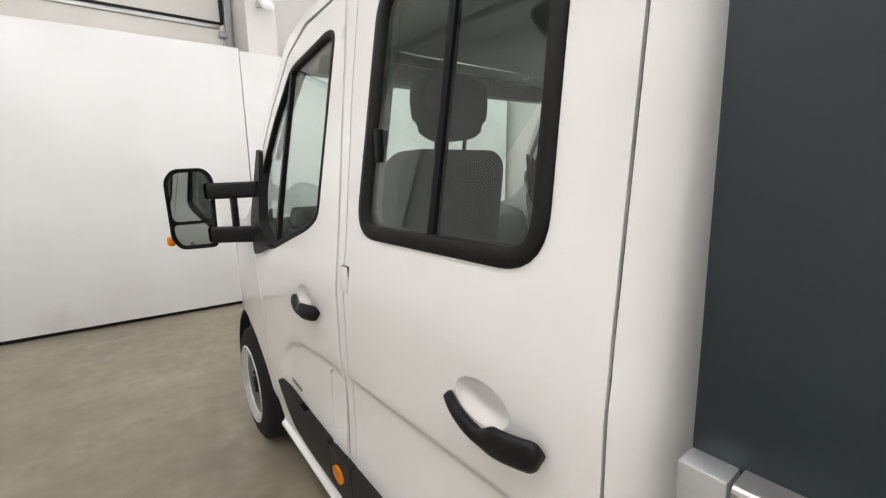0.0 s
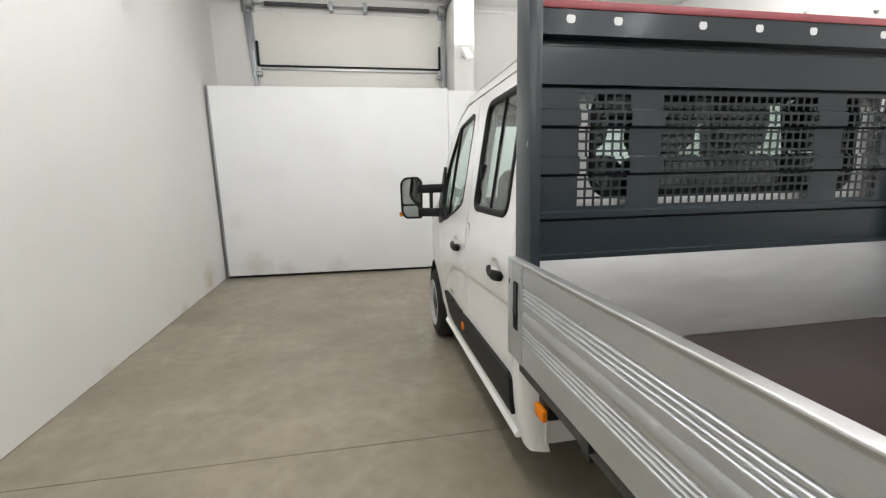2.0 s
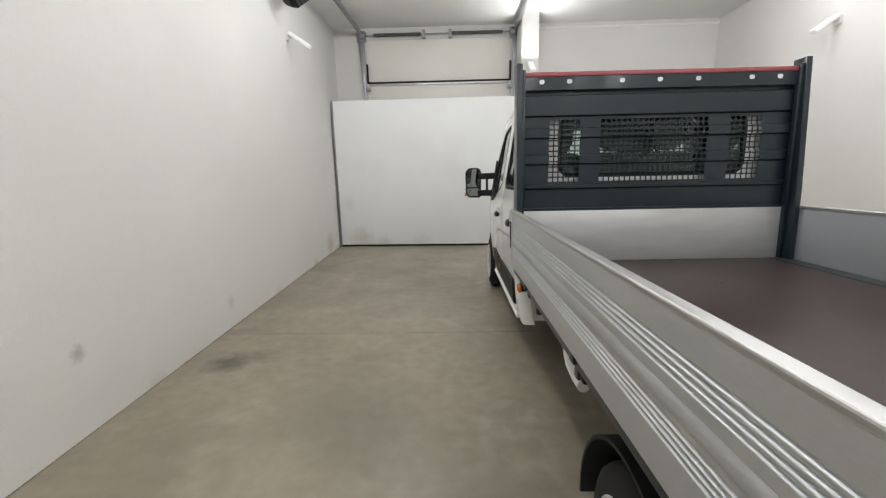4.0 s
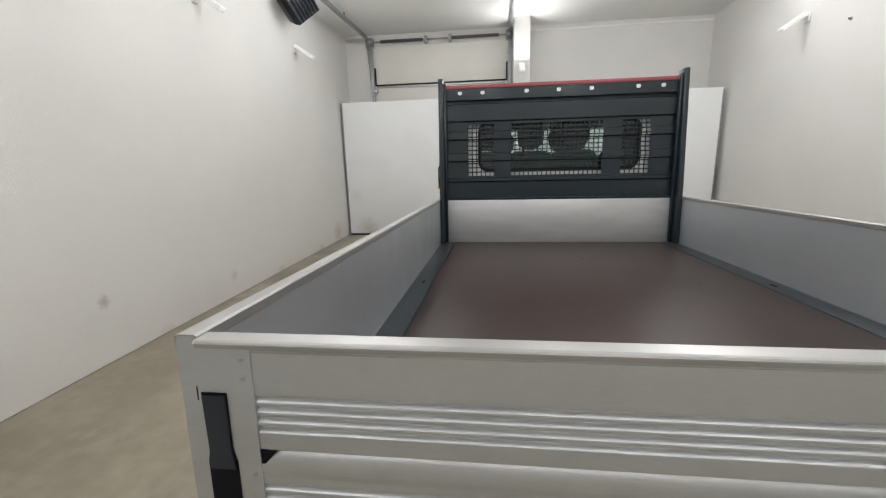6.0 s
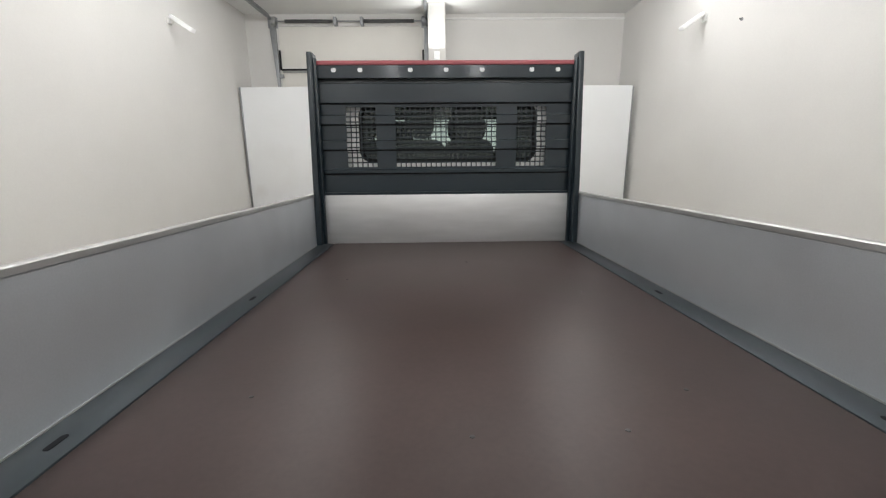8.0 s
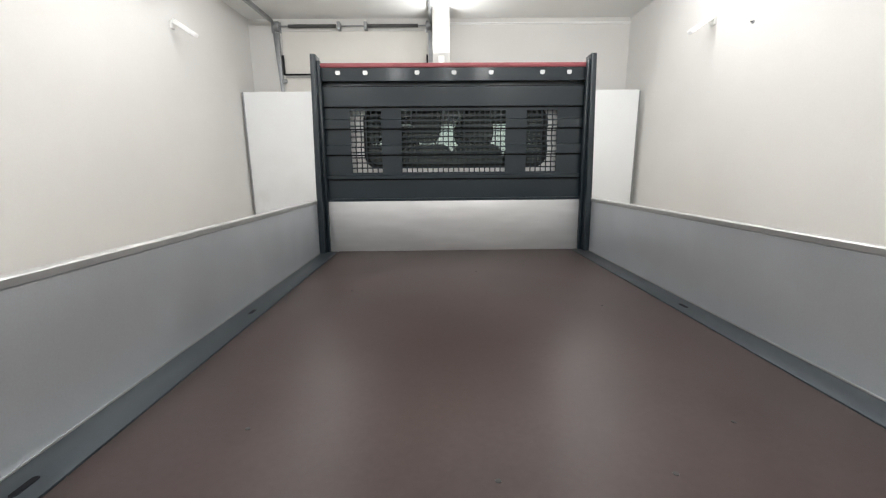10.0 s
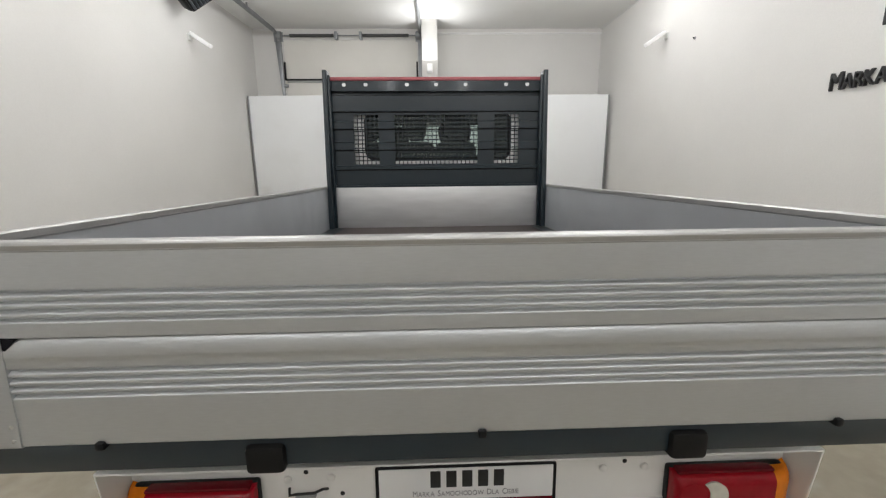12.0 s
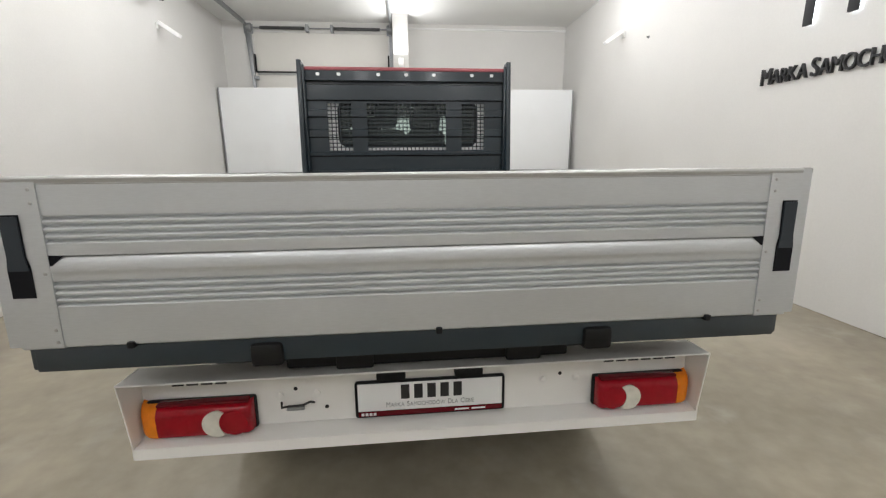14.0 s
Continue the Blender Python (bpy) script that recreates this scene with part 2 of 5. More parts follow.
M_HALO = glow_material("backlit_letter_led", (0.85, 0.93, 1.0), 7.0)
M_LOUVRE = material("dark_grey_louvre", (0.085, 0.095, 0.11), 0.45, 0.2, var=0.05)
M_SPRING = material("dark_oiled_spring", (0.10, 0.10, 0.10), 0.5, 0.5, var=0.1, scale=10)
# A faint glow is added to every head, also the unlit left-wall ones.
M_HEAD = glow_material("faint_added_glow_lamp_head", (1.0, 0.99, 0.97), 0.06)

# ---- building helpers ----


def link_mesh(name, bm, mat, angle=35):
    bmesh.ops.recalc_face_normals(bm, faces=bm.faces[:])
    me = bpy.data.meshes.new(name)
    bm.to_mesh(me)
    bm.free()
    me.materials.append(mat)
    me.shade_smooth()
    me.set_sharp_from_angle(angle=radians(angle))
    return new(name, me)


def part(name, bm, mat, parent, label="", angle=35):
    """One mesh object under a thing or a part; its mesh is given in the axes of the top thing."""
    ob = link_mesh(name, bm, mat, angle)
    ob.parent = parent
    return tagged(ob, label)


def thing(name, label, category, m=None, group="", kind=""):
    ob = new(name)
    ob.empty_display_size = 0.1
    ob.matrix_world = m or Matrix()
    return tagged(ob, label, category, group, kind)


def solid(name, bm, mat, label, category, group="", kind="", angle=35, m=None):
    ob = link_mesh(name, bm, mat, angle)
    if m:
        ob.matrix_world = m
    return tagged(ob, label, category, group, kind)


def box(x0, x1, y0, y1, z0, z1, bevel=0.0, bm=None, seg=2):
    bm = bm or bmesh.new()
    r = bmesh.ops.create_cube(bm, size=1)
    for v in r["verts"]:
        v.co = Vector(((x0 + x1) / 2 + v.co.x * (x1 - x0), (y0 + y1) / 2 + v.co.y * (y1 - y0), (z0 + z1) / 2 + v.co.z * (z1 - z0)))
    if bevel:
        es = list({e for v in r["verts"] for e in v.link_edges})
        bmesh.ops.bevel(bm, geom=es, offset=bevel, segments=seg, profile=0.5, affect="EDGES")
    return bm


def extrude(pts, axis, a, b, bm=None, bevel=0.0):
    """A closed outline in the plane across an axis, drawn out from a to b. Outline: x -> (y, z), y -> (x, z), z -> (x, y)."""
    bm = bm or bmesh.new()

    def at(p, q):
        return {"x": (q, p[0], p[1]), "y": (p[0], q, p[1]), "z": (p[0], p[1], q)}[axis]

    lo = [bm.verts.new(at(p, a)) for p in pts]
    hi = [bm.verts.new(at(p, b)) for p in pts]
    n = len(pts)
    for i in range(n):
        bm.faces.new((lo[i], lo[(i + 1) % n], hi[(i + 1) % n], hi[i]))
    caps = [bm.faces.new(lo), bm.faces.new(hi[::-1])]
    if bevel:
        es = [e for f in caps for e in f.edges]
        bmesh.ops.bevel(bm, geom=es, offset=bevel, segments=2, profile=0.5, affect="EDGES")
    return bm


def rounded(a0, a1, b0, b1, r, n=6):
    """A rounded rectangle, anticlockwise."""
    out = []
    for cx, cy, s in ((a1 - r, b1 - r, 0), (a0 + r, b1 - r, 90), (a0 + r, b0 + r, 180), (a1 - r, b0 + r, 270)):
        for k in range(n + 1):
            t = radians(s + 90 * k / n)
            out.append((cx + r * math.cos(t), cy + r * math.sin(t)))
    return out


def soften(pts, r, n=5):
    """Rounds the corners of an outline."""
    out = []
    m = len(pts)
    for i in range(m):
        p, a, b = Vector(pts[i]), Vector(pts[i - 1]), Vector(pts[(i + 1) % m])
        d = min(r, (a - p).length * 0.45, (b - p).length * 0.45)
        s, e = p + (a - p).normalized() * d, p + (b - p).normalized() * d
        for k in range(n + 1):
            t = k / n
            q = s * (1 - t) ** 2 + p * 2 * t * (1 - t) + e * t ** 2
            out.append((q.x, q.y))
    return out


def offset(pts, d):
    """An outline moved inwards by d (anticlockwise outlines)."""
    area = sum(pts[i - 1][0] * p[1] - p[0] * pts[i - 1][1] for i, p in enumerate(pts))
    s = 1 if area > 0 else -1
    out = []
    m = len(pts)
    for i in range(m):
        a, p, b = Vector(pts[i - 1]), Vector(pts[i]), Vector(pts[(i + 1) % m])
        e = (b - a).normalized()
        out.append((p.x - e.y * d * s, p.y + e.x * d * s))
    return out


def inside(p, loop):
    hit, j = False, len(loop) - 1
    for i in range(len(loop)):
        (xi, yi), (xj, yj) = loop[i], loop[j]
        if (yi > p[1]) != (yj > p[1]) and p[0] < (xj - xi) * (p[1] - yi) / (yj - yi) + xi:
            hit = not hit
        j = i
    return hit


def dense(loop, step):
    out = []
    for i, p in enumerate(loop):
        q = loop[(i + 1) % len(loop)]
        k = max(1, int(math.dist(p, q) / step))
        out += [(p[0] + (q[0] - p[0]) * j / k, p[1] + (q[1] - p[1]) * j / k) for j in range(k)]
    return out


def sheet(outline, holes, place, step, thick, bm=None, folds=()):
    """A curved sheet with openings: the outline and its holes lie in (u, v), and place(u, v, depth) sets them in space."""
    bm = bm or bmesh.new()
    loops = [dense(outline, step)] + [dense(h, step) for h in holes]
    pts, edges = [], []
    for lp in loops:
        s = len(pts)
        pts += [Vector(p) for p in lp]
        edges += [(s + i, s + (i + 1) % len(lp)) for i in range(len(lp))]
    for line in folds:
        run = [p for p in line if inside(p, loops[0]) and not any(inside(p, h) for h in loops[1:])]
        s = len(pts)
        pts += [Vector(p) for p in run]
        edges += [(s + i, s + i + 1) for i in range(len(run) - 1)]
    us, vs = [p[0] for p in outline], [p[1] for p in outline]
    u = min(us) + step
    while u < max(us):
        v = min(vs) + step
        while v < max(vs):
            if inside((u, v), loops[0]) and not any(inside((u, v), h) for h in loops[1:]):
                if min((Vector((u, v)) - q).length_squared for lp in (pts,) for q in lp) > (step * 0.45) ** 2:
                    pts.append(Vector((u, v)))
            v += step
        u += step
    co, _, faces, *_ = delaunay_2d_cdt(pts, edges, [], 0, 1e-6)
    keep = []
    for f in faces:
        c = sum((co[i] for i in f), Vector((0, 0))) / len(f)
        if inside(c, loops[0]) and not any(inside(c, h) for h in loops[1:]):
            keep.append(f)
    top = [bm.verts.new(place(p.x, p.y, 0.0)) for p in co]
    low = [bm.verts.new(place(p.x, p.y, thick)) for p in co]
    count = {}
    for f in keep:
        bm.faces.new([top[i] for i in f])
        bm.faces.new([low[i] for i in reversed(f)])
        for i in range(len(f)):
            a, b = f[i], f[(i + 1) % len(f)]
            count[(a, b)] = count.get((a, b), 0) + 1
    for (a, b) in count:
        if (b, a) not in count:
            bm.faces.new((top[a], low[a], low[b], top[b]))
    bmesh.ops.delete(bm, geom=[v for v in bm.verts if not v.link_faces], context="VERTS")
    return bm


def ring(outline, width, place, d0, d1, bm=None):
    """A frame strip that follows an outline: width inwards, between the depths d0 (outer face) and d1, with a rounded face."""
    bm = bm or bmesh.new()
    loops = []
    for w, d in ((0.0, d1), (0.0, d0 + 0.006), (0.006, d0), (width - 0.006, d0), (width, d0 + 0.006), (width, d1)):
        loops.append([bm.verts.new(place(u, v, d)) for u, v in offset(outline, w)])
    n = len(outline)
    for a, b in zip(loops, loops[1:] + loops[:1]):
        for i in range(n):
            bm.faces.new((a[i], a[(i + 1) % n], b[(i + 1) % n], b[i]))
    return bm


def lathe(profile, axis="x", seg=48, centre=(0, 0, 0), bm=None):
    """A turned body; profile: (along the axis, radius)."""
    bm = bm or bmesh.new()
    rows = []
    for a, r in profile:
        row = []
        for k in range(seg):
            t = 2 * math.pi * k / seg
            p = {"x": (a, r * math.cos(t), r * math.sin(t)), "y": (r * math.cos(t), a, r * math.sin(t)), "z": (r * math.cos(t), r * math.sin(t), a)}[axis]
            row.append(bm.verts.new(Vector(p) + Vector(centre)))
        rows.append(row)
    for a, b in zip(rows, rows[1:]):
        for k in range(seg):
            bm.faces.new((a[k], a[(k + 1) % seg], b[(k + 1) % seg], b[k]))
    bm.faces.new(rows[0])
    bm.faces.new(rows[-1][::-1])
    return bm


def tube(points, radius, seg=10, bm=None):
    """A round bar along a line of points."""
    bm = bm or bmesh.new()
    pts = [Vector(p) for p in points]
    rows = []
    for i, p in enumerate(pts):
        d = (pts[min(i + 1, len(pts) - 1)] - pts[max(i - 1, 0)]).normalized()
        q = d.to_track_quat("Z", "Y")
        rows.append([bm.verts.new(p + q @ Vector((radius * math.cos(2 * math.pi * k / seg), radius * math.sin(2 * math.pi * k / seg), 0))) for k in range(seg)])
    for a, b in zip(rows, rows[1:]):
        for k in range(seg):
            bm.faces.new((a[k], a[(k + 1) % seg], b[(k + 1) % seg], b[k]))
    bm.faces.new(rows[0])
    bm.faces.new(rows[-1][::-1])
    return bm


def lerp(table, v):
    """Reads a table of (key, value) at v."""
    if v <= table[0][0]:
        return table[0][1]
    for (a, p), (b, q) in zip(table, table[1:]):
        if v <= b:
            return p + (q - p) * (v - a) / (b - a)
    return table[-1][1]


def smooth(a, b, v):
    t = min(1.0, max(0.0, (v - a) / (b - a)))
    return t * t * (3 - 2 * t)

# ---- the hall ----
LEFT, RIGHT, FAR, NEAR, TOP = -3.96, 3.86, 9.44, -8.0, 4.43

floor = solid("floor", box(LEFT, RIGHT, NEAR, 4.166, -0.2, 0.0), M_CONCRETE, "worn grey-brown polished concrete floor with faint stains and painted light and shade", "floor", kind="structure")
part("slab", box(LEFT, RIGHT, 4.174, FAR, -0.2, 0.0), M_CONCRETE, floor)
for xa, xb in ((LEFT, LEFT + 0.004), (RIGHT - 0.004, RIGHT)):
    part("edge_joint", box(xa, xb, NEAR, FAR, 0.0005, 0.006), M_EDGE, floor, "dirty dark joint along the wall")
part("joint", box(LEFT, RIGHT, 4.166, 4.174, -0.2, -0.004), M_JOINT, floor, "dark filled expansion joint")
solid("ceiling", box(LEFT - 0.2, RIGHT + 0.2, NEAR - 0.2, FAR + 0.2, TOP, TOP + 0.2), M_CEIL, "smooth white painted ceiling of the hall", "ceiling", kind="structure")
solid("wall_left", box(LEFT - 0.2, LEFT, NEAR, FAR, -0.2, TOP), M_WALL_L, "tall white plastered side wall with scuffs", "wall", kind="structure")
solid("wall_right", box(RIGHT, RIGHT + 0.2, NEAR, FAR, -0.2, TOP), M_WALL, "tall white plastered side wall carrying black lettering", "wall", kind="structure")
solid("wall_back", box(LEFT - 0.2, RIGHT + 0.2, NEAR - 0.2, NEAR, -0.2, TOP), M_WALL, "plain white plastered end wall", "wall", kind="structure")
DOOR_L, DOOR_R, DOOR_T = -3.30, -0.325, 4.20
bm = box(LEFT - 0.2, DOOR_L, FAR, FAR + 0.2, -0.2, TOP)
box(DOOR_R, RIGHT + 0.2, FAR, FAR + 0.2, -0.2, TOP, bm=bm)
box(DOOR_L, DOOR_R, FAR, FAR + 0.2, DOOR_T, TOP, bm=bm)
solid("wall_front", bm, M_WALL, "white plastered end wall around the vehicle door", "wall", kind="structure")
solid("trim", extrude(((FAR, 4.31), (FAR, 4.35), (FAR - 0.022, 4.35), (FAR - 0.026, 4.33)), "x", 0.14, RIGHT), M_CEIL, "white painted moulding below the ceiling", "trim", kind="structure")
solid("pillar", box(-0.205, 0.125, 8.74, FAR, 0.0, TOP, 0.012), M_WALL, "white plastered pillar beside the vehicle door", "pillar", kind="structure")

# sectional door behind the white partition
door = thing("door_1", "closed cream sectional overhead door with steel tracks", "garage door", kind="structure")
z = 0.02
for h in (0.86, 0.83, 0.83, 0.83, 0.84):
    bm = box(DOOR_L + 0.001, DOOR_R - 0.001, FAR + 0.015, FAR + 0.06, z, min(z + h - 0.006, DOOR_T - 0.001), 0.003)
    part("door_panel", bm, M_GATE, door)
    z += h
part("seam_seal", box(DOOR_L, DOOR_R, FAR + 0.0, FAR + 0.03, 3.352, 3.388, 0.004), M_BLACK, door, "black rubber seam seal")
part("edge_strip", box(DOOR_L + 0.03, DOOR_R - 0.03, FAR - 0.012, FAR + 0.02, 3.305, 3.35, 0.004), M_ALU_EDGE, door, "bright aluminium strip")
for x in (DOOR_L, DOOR_R):
    s = 1 if x == DOOR_L else -1
    part("corner_bracket", box(x - 0.018, x + 0.018, FAR - 0.03, FAR + 0.01, 3.36, 3.74, 0.004), M_BLACK, door, "black corner bracket")
    part("hinge", box(x + s * 0.0 - 0.05, x + 0.05, FAR - 0.07, FAR + 0.0, 3.20, 3.27, 0.008), M_GALV, door, "steel roller hinge")
    xt = x - s * (0.09 if s > 0 else 0.075)
    bm = extrude(((x - s * 0.025, 0.0), (x - s * 0.025, 3.0), (x - s * 0.03, 4.18), (xt - s * 0.065, 4.18), (x - s * 0.075, 2.9), (x - s * 0.07, 0.0))[::s], "y", FAR - 0.06, FAR - 0.012, bevel=0.003)
    part("vertical_track", bm, M_GALV, door, "galvanised vertical track widening upwards")
    part("bearing_plate", box(xt - 0.10, xt + 0.10, FAR - 0.02, FAR - 0.002, 4.16, 4.36, 0.004), M_GALV, door, "galvanised bearing plate")
    bend = [(xt, FAR - 0.06 - 0.22 * (1 - math.cos(radians(a))), 4.16 + 0.16 * math.sin(radians(a))) for a in range(0, 91, 15)]
    part("track_bend", tube(bend + [(xt, 9.0, 4.325)], 0.032, 8), M_GALV, door, "curved galvanised track")
    part("ceiling_track", box(xt - 0.03, xt + 0.03, 5.6, 9.15, 4.29, 4.36, 0.006), M_GALV, door, "galvanised track below the ceiling")
    part("drum", lathe(((-0.05, 0.03), (-0.05, 0.085), (-0.035, 0.09), (0.035, 0.09), (0.05, 0.085), (0.05, 0.03)), "x", 24, (xt + s * 0.04, FAR - 0.09, 4.27)), M_GALV, door, "cable drum")
    for yh in (6.2, 7.8):
        part("hanger", box(xt - 0.012, xt + 0.012, yh, yh + 0.03, 4.34, TOP), M_GALV, door)
part("spring_shaft", tube(((DOOR_L - 0.1, FAR - 0.09, 4.27), (DOOR_R + 0.1, FAR - 0.09, 4.27)), 0.014), M_GALV, door)
for a, b in ((-3.12, -2.16), (-1.52, -0.50)):
    turns = 44
    prof = []
    for k in range(turns * 2 + 1):
        prof.append((a + (b - a) * k / (turns * 2), 0.036 if k % 2 else 0.030))
    part("torsion_spring", lathe(prof, "x", 14, (0, FAR - 0.09, 4.27)), M_SPRING, door, "dark coiled torsion spring")
for x in (-2.10, -1.56):
    part("spring_bracket", box(x - 0.03, x + 0.03, FAR - 0.15, FAR, 4.19, 4.34, 0.006), M_GALV, door)


# the white partition in front of the door
def partition(name, x0, x1, z1, label):
    yl, yr = 8.755 - (x0 + 3.92) * 0.0285, 8.755 - (x1 + 3.92) * 0.0285
    th = thing(name, label, "partition", kind="structure")
    bm = extrude(((x0, yl), (x1, yr), (x1, yr + 0.06), (x0, yl + 0.06)), "z", 0.04, z1, bevel=0.004)
    part("panel", bm, M_PANEL, th)
    part("bottom_seal", extrude(((x0, yl + 0.02), (x1, yr + 0.02), (x1, yr + 0.05), (x0, yl + 0.05)), "z", 0.0, 0.04), M_RUBBER, th, "dark bottom seal")
    return th, yl, yr


th, yl, yr = partition("partition_1", -3.90, -0.335, 2.93, "large white sheet partition panel standing on the floor")
part("edge_profile", box(-3.93, -3.90, yl - 0.012, yl + 0.07, 0.0, 2.93, 0.004), M_GALV, th, "grey aluminium edge profile")
th, yl, yr = partition("partition_2", -0.325, 3.75, 2.90, "wide white sheet partition panel beside the pillar")
part("edge_profile", box(3.75, 3.775, yr - 0.012, yr + 0.07, 0.0, 2.88, 0.004), M_GALV, th, "grey aluminium edge profile")


# ---- lamps and fittings of the hall ----
def wall_lamp(m):
    th = thing("wall_lamp", "small white wall lamp on a short bracket", "wall lamp", m, "lamps along the walls")
    part("base", box(0.0, 0.035, -0.05, 0.05, -0.05, 0.06, 0.012), M_LAMPBODY, th)
    part("arm", tube(((0.03, 0, 0.0), (0.08, 0.0, 0.02), (0.13, 0.0, 0.01)), 0.016), M_LAMPBODY, th)
    bm = box(-0.03, 0.33, -0.055, 0.055, -0.030, 0.026, 0.010, seg=2)
    bmesh.ops.transform(bm, matrix=pose(0.07, 0.0, 0.045, 0, 34, 0), verts=bm.verts[:])
    part("head", bm, M_HEAD, th, "white translucent lamp head")
    return th


LAMPS = ((pose(LEFT, 6.74, 3.56), 1.6), (pose(LEFT, 4.33, 3.56), 1.2), (pose(RIGHT, 6.60, 3.53, 0, 0, 180), 1.4), (pose(-0.04, 8.74, 3.47, 0, 0, -90), 18.0))
lamp = wall_lamp(LAMPS[0][0])
for m, _ in LAMPS[1:]:
    copy_thing(lamp, m)



def lamp_light(m, power):
    data = bpy.data.lights.new("lamp_light", "AREA")
    data.shape, data.size, data.size_y, data.energy = "RECTANGLE", 0.22, 0.08, power
    ob = new("lamp_light", data)
    ob.matrix_world = m @ pose(0.07, 0.0, 0.045, 0, 34, 0) @ pose(0.15, 0, 0.04, 180, 0, 0)


# The left-wall lamps are unlit: their weak uplights are added to brighten the wall.
for m, power in LAMPS:
    lamp_light(m, power)

fl = thing("unit_heater", "black louvred unit heater bracketed high on the wall", "heater", pose(LEFT + 0.31, 6.38, 4.14, 0, 22, -40) @ pose(0, 0, 0, 42, 0, 0))
part("housing", box(-0.17, 0.16, -0.235, 0.235, -0.235, 0.235, 0.085, seg=4), M_BLACK, fl)
part("louvre_frame", box(0.155, 0.185, -0.205, 0.205, -0.205, 0.205, 0.012), M_BLACK, fl)
for k in range(7):
    yk = -0.174 + k * 0.058
    bm = box(-0.004, 0.045, -0.004, 0.004, -0.185, 0.185, 0.002)
    bmesh.ops.transform(bm, matrix=pose(0.185, yk, 0, 0, 0, 28), verts=bm.verts[:])
    part("louvre", bm, M_LOUVRE, fl, "grey tilted louvre")
part("bracket", box(-0.30, -0.14, -0.03, 0.03, -0.04, 0.04, 0.006), M_GALV, fl)

hook = thing("wall_hook", "small dark metal hook screwed to the wall", "hook", pose(RIGHT, 5.80, 3.295))
part("plate", lathe(((-0.012, 0.02), (0.0, 0.022)), "x", 16), M_GALV, hook)
part("peg", tube(((-0.01, 0, 0), (-0.028, 0, 0.0), (-0.034, 0, 0.014)), 0.007), M_INK, hook)

for tx, ty, _ in TUBES:
    th = thing("ceiling_light", "slim white LED batten light on the ceiling", "ceiling light", pose(tx, ty, TOP), "LED battens on the ceiling")
    part("body", box(-0.05, 0.05, -0.78, 0.78, -0.045, 0.0, 0.008), M_LAMPBODY, th)
    part("diffuser", box(-0.035, 0.035, -0.75, 0.75, -0.075, -0.047, 0.012), M_TUBE, th, "glowing diffuser")


# sign on the wall: raised black letters that can be read, and a lit mark above drawn as bars
def text_mesh(ch, size, depth):
    cu = bpy.data.curves.new("letter", "FONT")
    cu.body, cu.size, cu.extrude = ch, size, depth / 2
    ob = new("letter", cu)
    bpy.context.view_layer.update()
    me = bpy.data.meshes.new_from_object(ob.evaluated_get(bpy.context.evaluated_depsgraph_get()))
    bpy.data.objects.remove(ob)
    return me


def lettering(parent, text, height, place, advance, mat, depth, squeeze=1.0, small=1.0):
    """Letters set one by one; place(s) gives the pose at the running length s."""
    s = 0.0
    for i, ch in enumerate(text):
        if ch == " ":
            s += advance * 0.55
            continue
        h = height if i == 0 or text[i - 1] == " " else height * small
        me = text_mesh(ch, h / 0.70, depth)
        me.transform(Matrix.Diagonal((squeeze, 1, 1, 1)))
        xs = [v.co.x for v in me.vertices]
        lo, hi = min(xs), max(xs)
        me.transform(Matrix.Translation((-lo, 0, 0)))
        me.materials.append(mat)
        ob = new("letter", me)
        ob.parent = parent
        ob.matrix_local = place(s)
        s += hi - lo + advance * 0.13
    return s


sign = thing("wall_sign", "raised black lettering mounted on the white wall", "sign", pose(RIGHT, 3.44, 2.205))
lettering(sign, "MARKA SAMOCHODÓW DLA CIEBIE", 0.168, lambda s: pose(-0.022, -s, 0, 90, 0, -90), 0.06, M_SIGN, 0.03, 0.775, 0.84)
mark = thing("lit_sign", "large black wall mark with white backlight", "sign", pose(RIGHT, 3.02, 2.68))
for a, b in ((0.0, 0.085), (0.42, 0.505), (0.78, 0.865), (1.10, 1.185), (1.45, 1.535)):
    part("bar", box(-0.055, -0.03, -b, -a, 0.0, 0.52, 0.003), M_SIGN, mark)
    part("backlight", box(-0.029, -0.018, -b + 0.012, -a - 0.012, 0.012, 0.508), M_HALO, mark, "white LED backlight")
    part("spacer", box(-0.018, 0.0, -b + 0.03, -a - 0.03, 0.05, 0.47), M_SIGN, mark)

# ---- the truck ----
truck = thing("truck", "white double-cab truck with an open aluminium dropside bed", "truck", TRUCK)

# cab side surface: half width by height, drawn in towards nose and rear corner
HALF = [(0.2, 0.965), (0.30, 0.985), (0.42, 1.012), (0.6, 1.024), (0.9, 1.028), (1.15, 1.026), (1.25, 1.014), (1.34, 0.999), (1.65, 0.950), (1.97, 0.898), (2.06, 0.880), (2.12, 0.858)]
CREASE = [(3.4, 0.935), (3.48, 0.931), (4.27, 0.894), (4.62, 0.880), (4.85, 0.855), (4.98, 0.815), (5.08, 0.75), (5.2, 0.60)]
BACK = 3.44
FOLDS = [[(3.45 + k * 0.04, lerp(CREASE, 3.45 + k * 0.04) - d) for k in range(44)] for d in (0.0, 0.009, 0.018, 0.027, 0.036)]


